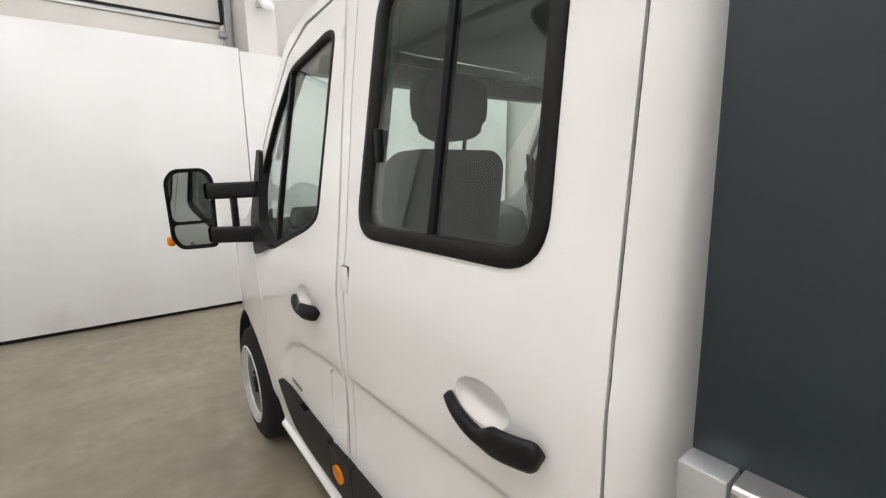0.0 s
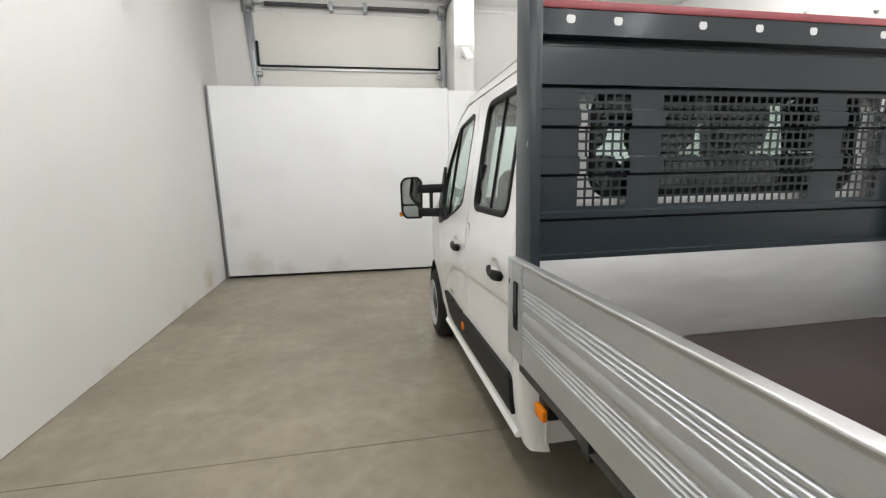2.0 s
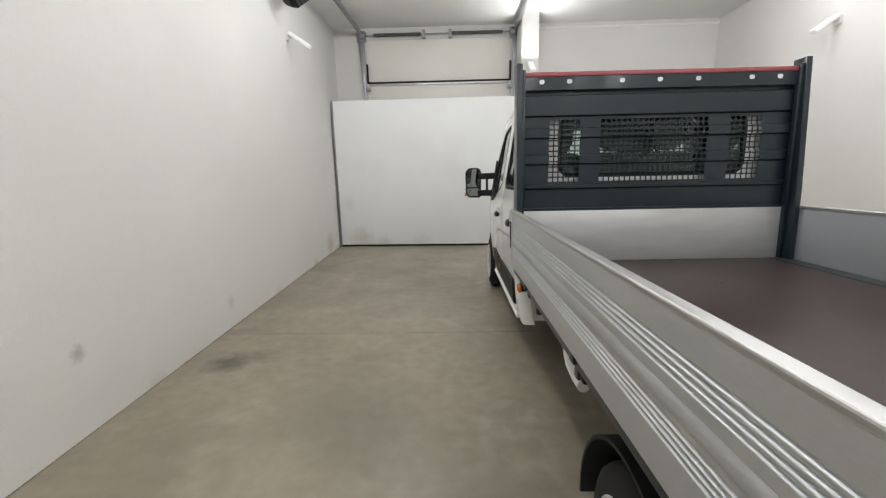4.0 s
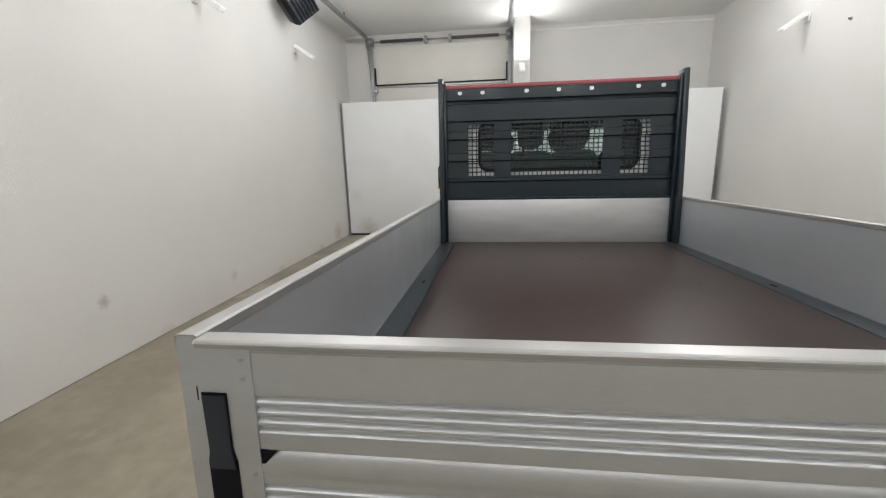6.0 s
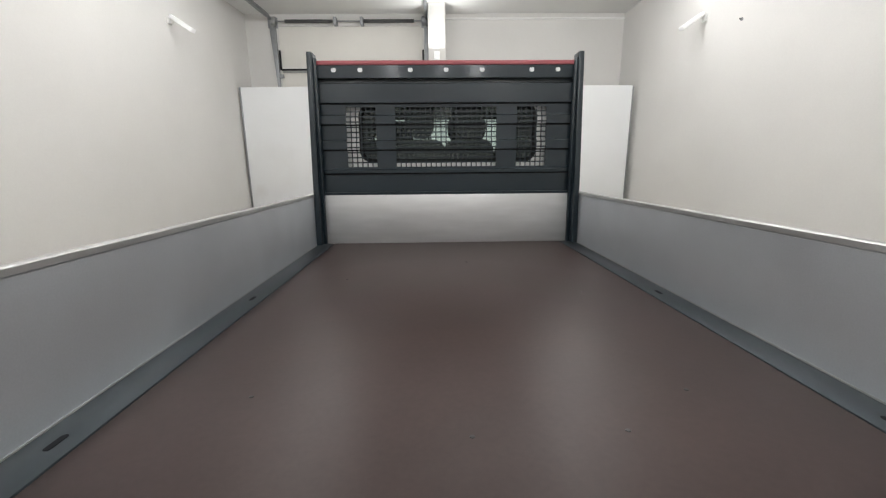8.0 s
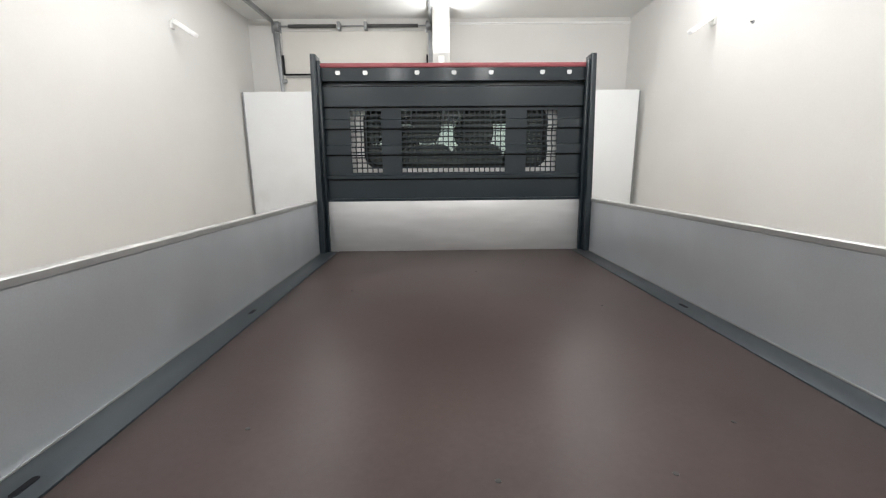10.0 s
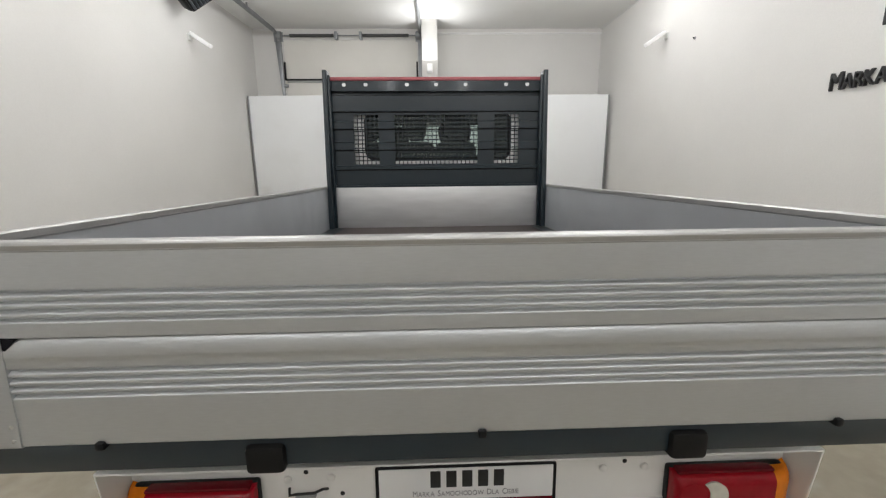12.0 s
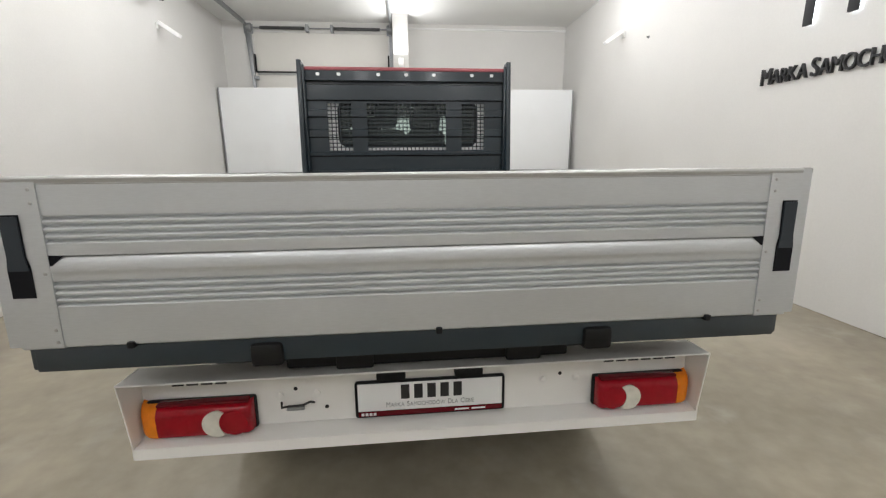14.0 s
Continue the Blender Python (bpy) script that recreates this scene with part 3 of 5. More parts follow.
def half(y, z):
    w = lerp(HALF, z)
    if y > 5.6:
        w -= 0.16 * (y - 5.6) ** 2
    if y < 3.525:
        t = min(1.0, (3.525 - y) / 0.085)
        w -= 0.085 * (1 - math.sqrt(max(0.0, 1 - t * t)))
    dip = lerp(CREASE, y) - z
    if 0 < dip < 0.6:
        w -= 0.012 * smooth(0, 0.034, dip) * (1 - smooth(0.1, 0.42, dip)) * (1 - smooth(5.0, 5.2, y))
    return w


def side_place(s, lift=0.0):
    return lambda y, z, d: (s * (half(y, z) + lift - d), y, z)


REAR_WIN = soften([(3.668, 1.318), (3.692, 1.978), (4.312, 1.978), (4.322, 1.318)][::-1], 0.10, 7)
FRONT_WIN = soften([(4.625, 1.345), (4.60, 1.945), (4.68, 1.968), (5.06, 1.925), (5.25, 1.73), (5.385, 1.53), (5.42, 1.32), (5.33, 1.17), (5.12, 1.185), (4.72, 1.30)][::-1], 0.05, 5)
ARCH_C, ARCH_R = (5.87, 0.215), 0.505
arch = [(ARCH_C[0] + ARCH_R * math.cos(radians(a)), ARCH_C[1] + ARCH_R * math.sin(radians(a))) for a in range(200, -21, -10)]


def cup_line(y, z, k=1.0):
    """Rim of a handle cup."""
    return [(y + 0.074 * k * math.cos(t), z + 0.043 * k * math.sin(t)) for t in [2 * math.pi * i / 26 for i in range(26)]]


for s in (-1, 1):
    P = side_place(s)
    # rear passenger door
    door_out = soften([(3.545, 0.36), (4.390, 0.36), (4.390, 1.28), (4.436, 1.75), (4.450, 2.052), (3.615, 2.052), (3.563, 1.8), (3.545, 1.2)], 0.03)
    rd = part("rear_door", sheet(door_out, [REAR_WIN, cup_line(3.636 * 0.39 + 3.885 * 0.61 + 0.005, 1.0605)], P, 0.035, 0.009, folds=FOLDS), M_PAINT, truck, "white rear passenger door", 50)
    part("window_rubber", ring(offset(REAR_WIN, -0.002), 0.037, P, -0.008, 0.03), M_RUBBER, rd, "thick black rubber window surround", 50)
    inner = offset(REAR_WIN, 0.031)
    part("window_glass", sheet(inner, [], side_place(s, -0.006), 0.12, 0.004), M_GLASS, rd, "tinted sliding window glass")
    bm = bmesh.new()
    for y0, y1, d0 in ((3.972, 3.990, 0.001), (3.992, 4.002, 0.006)):
        rows = [[bm.verts.new(P(y, z, d)) for y, d in ((y0, d0), (y1, d0), (y1, 0.02), (y0, 0.02))] for z in (1.352, 1.55, 1.75, 1.945)]
        for a, b in zip(rows, rows[1:]):
            for k in range(4):
                bm.faces.new((a[k], a[(k + 1) % 4], b[(k + 1) % 4], b[k]))
        bm.faces.new(rows[0])
        bm.faces.new(rows[-1])
    part("window_bar", bm, M_LATCH, rd, "black sliding window bar")
    x0, x1 = s * (half(4.25, 1.55) - 0.012), s * (half(4.25, 1.55) + 0.006)
    part("window_catch", box(min(x0, x1), max(x0, x1), 4.235, 4.257, 1.515, 1.60, 0.004), M_BLACK, rd)
    # front door with the cut for the filler flap
    fd_out = soften([(4.452, 0.36), (5.23, 0.36), (5.33, 0.62), (5.40, 0.95), (5.44, 1.13), (5.46, 1.30), (5.43, 1.55), (5.28, 1.78), (5.09, 1.98), (4.90, 2.045), (4.545, 2.055), (4.508, 1.75), (4.452, 1.26)], 0.03)
    FLAP = soften([(4.458, 0.56), (4.565, 0.56), (4.575, 0.70), (4.57, 0.835), (4.458, 0.838)], 0.025)
    fd = part("front_door", sheet(fd_out, [FRONT_WIN, cup_line(4.580 * 0.39 + 4.845 * 0.61 + 0.005, 1.058), offset(FLAP, -0.006)], P, 0.035, 0.009, folds=FOLDS), M_PAINT, truck, "white front cab door", 50)
    part("filler_flap", sheet(FLAP, [], side_place(s, -0.001), 0.03, 0.006), M_PAINT, fd, "white filler flap", 50)
    # Black backing sheet added so that the gap round the flap looks shaded.
    part("flap_seal", sheet(offset(FLAP, -0.014), [], side_place(s, -0.0105), 0.04, 0.004), M_LATCH, fd, "black backing as shade in the filler flap gap")
    low_flap = soften([(4.458, 0.572), (4.562, 0.572), (4.566, 0.625), (4.458, 0.665)], 0.012)
    part("flap_step", sheet(low_flap, [], side_place(s, 0.0025), 0.03, 0.004), M_PAINT, fd, "small white raised flap below the filler", 50)
    part("window_rubber", ring(FRONT_WIN, 0.026, P, -0.002, 0.03), M_RUBBER, fd, "black window seal", 50)
    part("window_glass", sheet(offset(FRONT_WIN, 0.02), [], side_place(s, -0.010), 0.12, 0.004), M_GLASS, fd, "green-tinted door glass")
    bm = bmesh.new()
    rows = [[bm.verts.new(P(y + dy, z, d)) for dy, d in ((-0.011, 0.0), (0.011, 0.0), (0.011, 0.02), (-0.011, 0.02))] for y, z in ((5.09, 1.21), (5.075, 1.5), (5.04, 1.92))]
    for a, b in zip(rows, rows[1:]):
        for k in range(4):
            bm.faces.new((a[k], a[(k + 1) % 4], b[(k + 1) % 4], b[k]))
    bm.faces.new(rows[0])
    bm.faces.new(rows[-1])
    part("quarter_bar", bm, M_BLACK, fd, "black quarter-light bar")
    # pillar strip between the doors and its hinge
    strip = [(4.400, 0.36), (4.443, 0.36), (4.443, 1.26), (4.499, 1.75), (4.535, 2.052), (4.460, 2.052), (4.446, 1.75), (4.400, 1.28)]
    pil = part("pillar", sheet(strip, [], side_place(s, -0.002), 0.03, 0.007), M_PAINT, truck, "white body pillar between the doors", 50)
    for seal in ([(4.375, 0.37), (4.47, 0.37), (4.47, 1.26), (4.525, 1.75), (4.56, 2.045), (4.43, 2.045), (4.42, 1.75), (4.375, 1.28)],
                 [(3.515, 0.37), (3.565, 0.37), (3.565, 1.2), (3.583, 1.8), (3.63, 2.045), (3.58, 2.045), (3.533, 1.8), (3.515, 1.2)],
                 [(3.53, 2.035), (4.90, 2.035), (4.90, 2.075), (3.53, 2.075)]):
        part("door_seal", sheet(seal, [], side_place(s, -0.0115), 0.05, 0.006), M_LATCH, pil, "black seal in the door gap")
    x0, x1 = s * (half(4.33, 1.2) - 0.004), s * (half(4.33, 1.2) + 0.012)
    hg = part("hinge", box(min(x0, x1), max(x0, x1), 4.362, 4.400, 1.150, 1.225, 0.005), M_PAINT, pil, "white door hinge")
    # Thin black plate behind the hinge draws its shadow line.
    part("hinge_gasket", box(min(x0, x1 - s * 0.010), max(x0, x1 - s * 0.010), 4.3605, 4.4015, 1.1485, 1.2265, 0.001), M_RUBBER, hg, "black outline as the hinge's thin shadow")
    # rear quarter that turns round the corner, sill, roof rail
    quarter = [(BACK, 0.205), (3.47, 0.20), (3.539, 0.225), (3.539, 1.2), (3.557, 1.8), (3.609, 2.055), (3.609, 2.10), (BACK, 2.10)]
    part("rear_quarter", sheet(quarter, [], P, 0.022, 0.02, folds=[[(3.44 + k * 0.012, 0.934 - d) for k in range(9)] for d in (0.0, 0.010, 0.05)]), M_PAINT, truck, "white rounded rear cab corner", 60)
    roll = soften([(s * 0.970, 0.390), (s * 1.008, 0.390), (s * 0.986, 0.276), (s * 1.002, 0.268), (s * 1.009, 0.256), (s * 1.001, 0.240), (s * 0.970, 0.242)], 0.007, 4)
    part("sill", extrude(roll, "y", 3.528, 5.33, bevel=0.006), M_PAINT, truck, "white undercut sill with a rolled lip", 60)
    part("sill_edge", sheet([(3.50, 0.212), (5.34, 0.212), (5.34, 0.240), (3.50, 0.240)], [], side_place(s, -0.034), 0.05, 0.02), M_PAINT, truck, "white folded sill edge", 50)
    rail = [(BACK, 2.062), (4.92, 2.062), (5.10, 1.99), (5.29, 1.79), (5.445, 1.555), (5.475, 1.56), (5.33, 1.82), (5.14, 2.05), (4.95, 2.12), (BACK, 2.12)]
    part("roof_rail", sheet(rail, [], side_place(s, 0.001), 0.04, 0.02), M_PAINT, truck, "white roof edge rail", 50)
    # front wing
    wing = [(5.238, 0.36)] + [p for p in arch if p[1] > 0.36] + [(6.26, 0.36), (6.44, 0.40), (6.46, 0.75), (6.34, 1.02), (6.0, 1.20), (5.62, 1.30), (5.472, 1.42), (5.468, 1.30), (5.448, 1.13), (5.408, 0.95), (5.338, 0.62)]
    part("front_wing", sheet(wing, [], P, 0.04, 0.02), M_PAINT, truck, "white front wing", 50)
    lip = [(ARCH_C[0] + 0.512 * math.cos(radians(a)), ARCH_C[1] + 0.512 * math.sin(radians(a))) for a in range(171, 4, -8)]
    low = [(ARCH_C[0] + 0.385 * math.cos(radians(a)), ARCH_C[1] + 0.385 * math.sin(radians(a))) for a in range(11, 172, 8)]
    part("arch_trim", sheet(lip + low, [], side_place(s, -0.028), 0.03, 0.06), M_TRIM, truck, "black lip inside the wheel arch", 50)
    bm = lathe(((s * 0.62, 0.485), (s * 0.985, 0.495), (s * 0.985, 0.510), (s * 0.62, 0.510)), "x", 40, (0, *ARCH_C))
    bmesh.ops.delete(bm, geom=[f for f in bm.faces if f.calc_center_median().z < 0.27 or len(f.verts) > 4], context="FACES")
    part("wheel_house", bm, M_DARK, truck, "black wheel housing")
    # black rubbing strips, in three lengths
    for outline in (soften([(4.585, 0.370), (4.86, 0.374), (4.98, 0.400), (5.075, 0.450), (5.14, 0.515), (5.172, 0.575), (5.12, 0.577), (4.585, 0.566)], 0.012),
                    soften([(4.400, 0.368), (4.580, 0.370), (4.580, 0.558), (4.400, 0.566)], 0.008),
                    soften([(3.532, 0.362), (4.394, 0.368), (4.394, 0.568), (3.56, 0.576), (3.532, 0.55)], 0.015)):
        part("rubbing_strip", sheet(outline, [], side_place(s, 0.022), 0.03, 0.03), M_TRIM, truck, "grained black side rubbing strip", 40)
    lamp_o = [(4.50 + 0.038 * math.cos(radians(a)), 0.487 + 0.030 * math.sin(radians(a))) for a in range(0, 360, 20)]
    part("side_lamp", sheet(lamp_o, [], side_place(s, 0.031), 0.02, 0.02), M_LENS_AMBER, truck, "amber side repeater lamp")
    # plain bars for the small door mark
    for k in range(4):
        yk = 5.02 - k * 0.035
        x0, x1 = s * (half(yk, 0.62) - 0.004), s * (half(yk, 0.62) + 0.003)
        part("door_mark", box(min(x0, x1), max(x0, x1), yk - 0.012, yk + 0.012, 0.610, 0.630, 0.001), M_CHROME, fd)

    # door handles: a scooped cup and a long black grip
    def handle(yr, yf, zr, zf, door):
        cup_y = yr * 0.39 + yf * 0.61 + 0.005
        cup_z = (zr + zf) / 2 + 0.023
        bm = bmesh.new()
        rings = []
        for rr, dd in ((1.03, 0.001), (0.97, 0.0035), (0.86, 0.012), (0.68, 0.024), (0.42, 0.032), (0.15, 0.034)):
            rings.append([bm.verts.new(P(u, v, dd)) for u, v in cup_line(cup_y, cup_z, rr)])
        for a, b in zip(rings, rings[1:]):
            for k in range(26):
                bm.faces.new((a[k], a[(k + 1) % 26], b[(k + 1) % 26], b[k]))
        bm.faces.new(rings[-1])
        part("handle_cup", bm, M_BEAM, door, "recessed white handle cup", 60)
        bm = bmesh.new()
        n = 44
        rows = []
        for k in range(n + 1):
            t = k / n
            y, zz = yr + (yf - yr) * t, zr + (zf - zr) * t
            bow = 0.030 * math.sin(math.pi * min(1, t * 0.95 + 0.03)) ** 0.7 + 0.012 * (1 - t)
            sag = -0.012 * math.sin(math.pi * t)
            fat = 1 - smooth(0.34, 0.50, t)
            end = math.sqrt(max(0.0, 1 - max(0.0, (0.09 - t) / 0.09) ** 3)) * math.sqrt(max(0.0, 1 - max(0.0, (t - 0.88) / 0.12) ** 2))
            hgt = (0.0155 + 0.0125 * fat) * (0.25 + 0.75 * end)
            sag += 0.007 * fat
            base = s * half(y, zz)
            row = []
            for a in range(10):
                th = 2 * math.pi * a / 10
                row.append(bm.verts.new((base + s * (bow + 0.013 * math.cos(th)), y, zz + sag + hgt * math.sin(th))))
            rows.append(row)
        for a, b in zip(rows, rows[1:]):
            for k in range(10):
                bm.faces.new((a[k], a[(k + 1) % 10], b[(k + 1) % 10], b[k]))
        bm.faces.new(rows[0])
        bm.faces.new(rows[-1][::-1])
        hd = part("handle", bm, M_BLACK, door, "curved black plastic door handle", 60)

    handle(3.636, 3.885, 1.033, 1.042, rd)
    handle(4.580, 4.845, 1.030, 1.040, fd)

    # exterior mirror on twin arms
    MY = 5.52
    foot = [(5.44, 1.63), (5.385, 1.61), (5.30, 1.30), (5.12, 1.20), (5.36, 1.135), (5.46, 1.30)]
    mr = part("mirror_foot", sheet(soften(foot, 0.02), [], side_place(s, 0.020), 0.03, 0.04), M_BLACK, truck, "black mirror base with twin arms", 40)
    for zz, y0 in ((1.435, 5.40), (1.225, 5.36)):
        bm = extrude(rounded(-0.030, 0.030, -0.038, 0.038, 0.014, 3), "z", 0, 1)
        a, b = Vector((s * 0.99, y0, zz + 0.005)), Vector((s * 1.175, 5.54, zz))
        q = (b - a).to_track_quat("Z", "Y").to_matrix().to_4x4()
        bmesh.ops.transform(bm, matrix=Matrix.Translation(a) @ q @ Matrix.Diagonal((1, 1, (b - a).length, 1)), verts=bm.verts[:])
        part("mirror_arm", bm, M_BLACK, mr)
    bm = box(-0.014, 0.014, -0.02, 0.02, 1.225, 1.44, 0.004)
    bmesh.ops.transform(bm, matrix=Matrix.Translation((s * 1.09, 5.475, 0)), verts=bm.verts[:])
    part("mirror_brace", bm, M_BLACK, mr)
    shell = soften([(1.175, 1.165), (1.168, 1.50), (1.205, 1.545), (1.335, 1.54), (1.372, 1.49), (1.368, 1.22), (1.335, 1.17)], 0.03)
    bm = bmesh.new()
    loops = []
    for d, y in ((0.0, MY), (0.0, MY + 0.028), (0.004, MY + 0.088), (0.03, MY + 0.148), (0.07, MY + 0.178)):
        loops.append([bm.verts.new((s * (u - 0.012), y + (1.37 - u) * 0.10, v)) for u, v in offset(shell, d)])
    for a, b in zip(loops, loops[1:]):
        for k in range(len(shell)):
            bm.faces.new((a[k], a[(k + 1) % len(shell)], b[(k + 1) % len(shell)], b[k]))
    bm.faces.new(loops[-1])
    back = [bm.verts.new((s * (u - 0.012), MY + 0.013 + (1.37 - u) * 0.10, v)) for u, v in offset(shell, 0.012)]
    for k in range(len(shell)):
        bm.faces.new((loops[0][k], loops[0][(k + 1) % len(shell)], back[(k + 1) % len(shell)], back[k]))
    bm.faces.new(back)
    part("mirror_housing", bm, M_BLACK, mr, "tall black mirror housing", 50)
    for gl in (soften([(1.192, 1.30), (1.186, 1.49), (1.215, 1.528), (1.325, 1.522), (1.357, 1.485), (1.354, 1.30)], 0.03), soften([(1.194, 1.185), (1.193, 1.285), (1.353, 1.285), (1.350, 1.23), (1.325, 1.187)], 0.02)):
        bm = bmesh.new()
        f = [bm.verts.new((s * (u - 0.012), MY + 0.006 + (1.37 - u) * 0.10, v)) for u, v in gl]
        g = [bm.verts.new((s * (u - 0.012), MY + 0.012 + (1.37 - u) * 0.10, v)) for u, v in gl]
        for k in range(len(gl)):
            bm.faces.new((f[k], f[(k + 1) % len(gl)], g[(k + 1) % len(gl)], g[k]))
        bm.faces.new(f)
        bm.faces.new(g[::-1])
        part("mirror_glass", bm, M_MIRROR, mr, "clear mirror glass", 20)
    x0, x1 = s * 1.34, s * 1.37
    part("mirror_indicator", box(min(x0, x1), max(x0, x1), MY + 0.03, MY + 0.08, 1.188, 1.228, 0.008), M_LENS_AMBER, mr, "small amber indicator")

# cab shell: roof, windscreen, bonnet, nose, rear wall, inner lining
bm = bmesh.new()
prof = [(BACK, 2.10), (3.5, 2.12), (4.0, 2.125), (4.6, 2.12), (4.95, 2.10), (5.10, 2.05)]
rows = []
for y, zz in prof:
    w = half(min(max(y, 3.43), 5.2), 2.10)
    rows.append([bm.verts.new((w * (k / 12 - 1), y, zz + 0.085 * (1 - abs(k / 12 - 1) ** 3.5) - 0.0)) for k in range(25)])
for a, b in zip(rows, rows[1:]):
    for k in range(24):
        bm.faces.new((a[k], a[k + 1], b[k + 1], b[k]))
part("roof", bm, M_PAINT, truck, "white cab roof", 60)
bm = box(-0.84, 0.84, BACK + 0.03, 5.0, 2.045, 2.06)
part("headliner", bm, M_LINER, truck, "grey cab headliner")


def grid_strip(pa, pb, n=10, bow=0.0):
    bm = bmesh.new()
    rows = []
    for y, zz, w in (pa, pb):
        rows.append([bm.verts.new((w * (2 * k / n - 1), y + bow * (1 - (2 * k / n - 1) ** 2), zz)) for k in range(n + 1)])
    for k in range(n):
        bm.faces.new((rows[0][k], rows[0][k + 1], rows[1][k + 1], rows[1][k]))
    return bm


part("windscreen", grid_strip((5.235, 1.955, 0.835), (5.98, 1.26, 0.93), 14, 0.06), M_GLASS, truck, "green-tinted windscreen", 60)
part("header", grid_strip((4.98, 2.05, 0.82), (5.24, 1.95, 0.84), 14, 0.05), M_LINER, truck, "grey roof header above the windscreen", 60)
part("header_skin", grid_strip((5.08, 2.075, 0.82), (5.25, 1.96, 0.84), 14, 0.05), M_PAINT, truck, "white roof front edge", 60)
part("bonnet", grid_strip((5.97, 1.25, 0.94), (6.42, 1.0, 0.88), 10, 0.05), M_PAINT, truck, "white short bonnet", 60)
part("front_panel", grid_strip((6.42, 1.0, 0.88), (6.50, 0.30, 0.90), 10, 0.05), M_PAINT, truck, "white cab nose", 60)
part("front_bumper", box(-0.93, 0.93, 6.36, 6.56, 0.22, 0.55, 0.06), M_TRIM, truck, "black front bumper")

WIN = rounded(-0.702, 0.735, 1.424, 1.885, 0.10, 8)
REAR = soften([(-0.93, 0.24), (0.93, 0.24), (0.94, 0.9), (0.93, 1.3), (0.80, 2.10), (-0.80, 2.10), (-0.93, 1.3), (-0.94, 0.9)], 0.03)
rw = part("rear_wall", sheet(REAR, [WIN], lambda u, v, d: (u, BACK + 0.012 + d, v), 0.09, 0.03), M_PAINT, truck, "white cab rear wall")
part("window_rubber", ring(offset(WIN, -0.004), 0.030, lambda u, v, d: (u, BACK + 0.012 + d, v), -0.008, 0.03), M_RUBBER, rw, "black rubber window surround", 50)
part("window_glass", sheet(offset(WIN, 0.022), [], lambda u, v, d: (u, BACK + 0.02 + d, v), 0.2, 0.004), M_GLASS, rw, "tinted rear window glass")
for sx in (-1, 1):
    part("seam_flange", box(sx * 0.885 - 0.006, sx * 0.885 + 0.006, BACK - 0.012, BACK + 0.012, 0.25, 2.0, 0.003), M_PAINT, rw)
part("cab_floor", box(-0.95, 0.95, BACK + 0.05, 6.3, 0.36, 0.42), M_DARK, truck, "dark cab floor")
for s in (-1, 1):
    def liner(y, z, d, s=s):
        return (s * (half(y, z) - 0.055 - d), y, z)
    out = [(3.46, 0.40), (5.25, 0.40), (5.42, 1.0), (5.44, 1.28), (5.36, 1.62), (5.15, 1.95), (5.03, 2.05), (3.46, 2.05)]
    part("door_lining", sheet(out, [offset(REAR_WIN, -0.012), offset(FRONT_WIN, -0.012)], liner, 0.08, 0.02), M_INNER, truck, "grey inner door lining", 50)


def seat(x, y, w, z0, ztop, label, tilt=0.16, k=1.0, rest=True):
    bm = box(x - w / 2, x + w / 2, y + 0.02, y + 0.52, z0, z0 + 0.16, 0.05, seg=3)
    st = part("seat", bm, M_FABRIC, truck, label)
    part("seat_base", box(x - w / 2 + 0.04, x + w / 2 - 0.04, y + 0.06, y + 0.46, 0.42, z0 + 0.02, 0.02), M_DASH, st)
    out = soften([(x - w / 2 + 0.02, z0 + 0.05), (x + w / 2 - 0.02, z0 + 0.05), (x + w / 2, z0 + 0.4), (x + w / 2 - 0.01, ztop - 0.05), (x + w / 2 - 0.07, ztop), (x - w / 2 + 0.07, ztop), (x - w / 2 + 0.01, ztop - 0.05), (x - w / 2, z0 + 0.4)], 0.10, 6)
    bm = extrude(out, "y", 0, 0.12, bevel=0.03)
    for v in bm.verts:
        v.co.y += y - (v.co.z - z0) * tilt + 0.05
    part("backrest", bm, M_FABRIC, st, "padded fabric backrest", 50)
    if not rest:
        return
    yb = y - (ztop - z0) * tilt + 0.10
    for dx in (-0.07, 0.07):
        part("headrest_post", tube(((x + dx, yb, ztop - 0.03), (x + dx, yb - 0.01, ztop + 0.06)), 0.008), M_BLACK, st)
    low = 0.035 if k == 1.0 else 0.01
    hr = soften([(x + k * u, ztop + v) for u, v in ((-0.135, low + 0.05), (-0.06, low), (0.06, low), (0.135, low + 0.05), (0.150, 0.20), (0.12, 0.275), (-0.12, 0.275), (-0.150, 0.20))], 0.05, 5)
    part("headrest", extrude(hr, "y", yb - 0.06, yb + 0.05, bevel=0.025), M_FABRIC, st, "padded headrest", 50)


seat(-0.47, 4.60, 0.53, 0.80, 1.575, "dark grey driver seat with headrest")
seat(0.23, 4.31, 0.50, 0.80, 1.60, "dark grey passenger seat with wide headrest", k=1.3)
seat(0.70, 4.60, 0.38, 0.80, 1.56, "narrow dark grey passenger seat", rest=False)
for x in (-0.68, -0.215, 0.195, 0.64):
    seat(x, 3.53, 0.43, 0.78, 1.612, "dark grey rear bench seat with headrest", 0.03, 0.83)
hood = [(5.30, 1.18), (5.52, 1.20), (5.60, 1.27), (5.52, 1.335), (5.38, 1.345), (5.31, 1.30)]
part("instrument_hood", extrude(soften(hood, 0.03), "x", -0.80, -0.34, bevel=0.015), M_BLACK, truck, "black hood over the instruments", 50)
out = [(5.38, 0.42), (5.95, 0.42), (5.98, 1.22), (5.72, 1.27), (5.46, 1.20), (5.38, 1.0)]
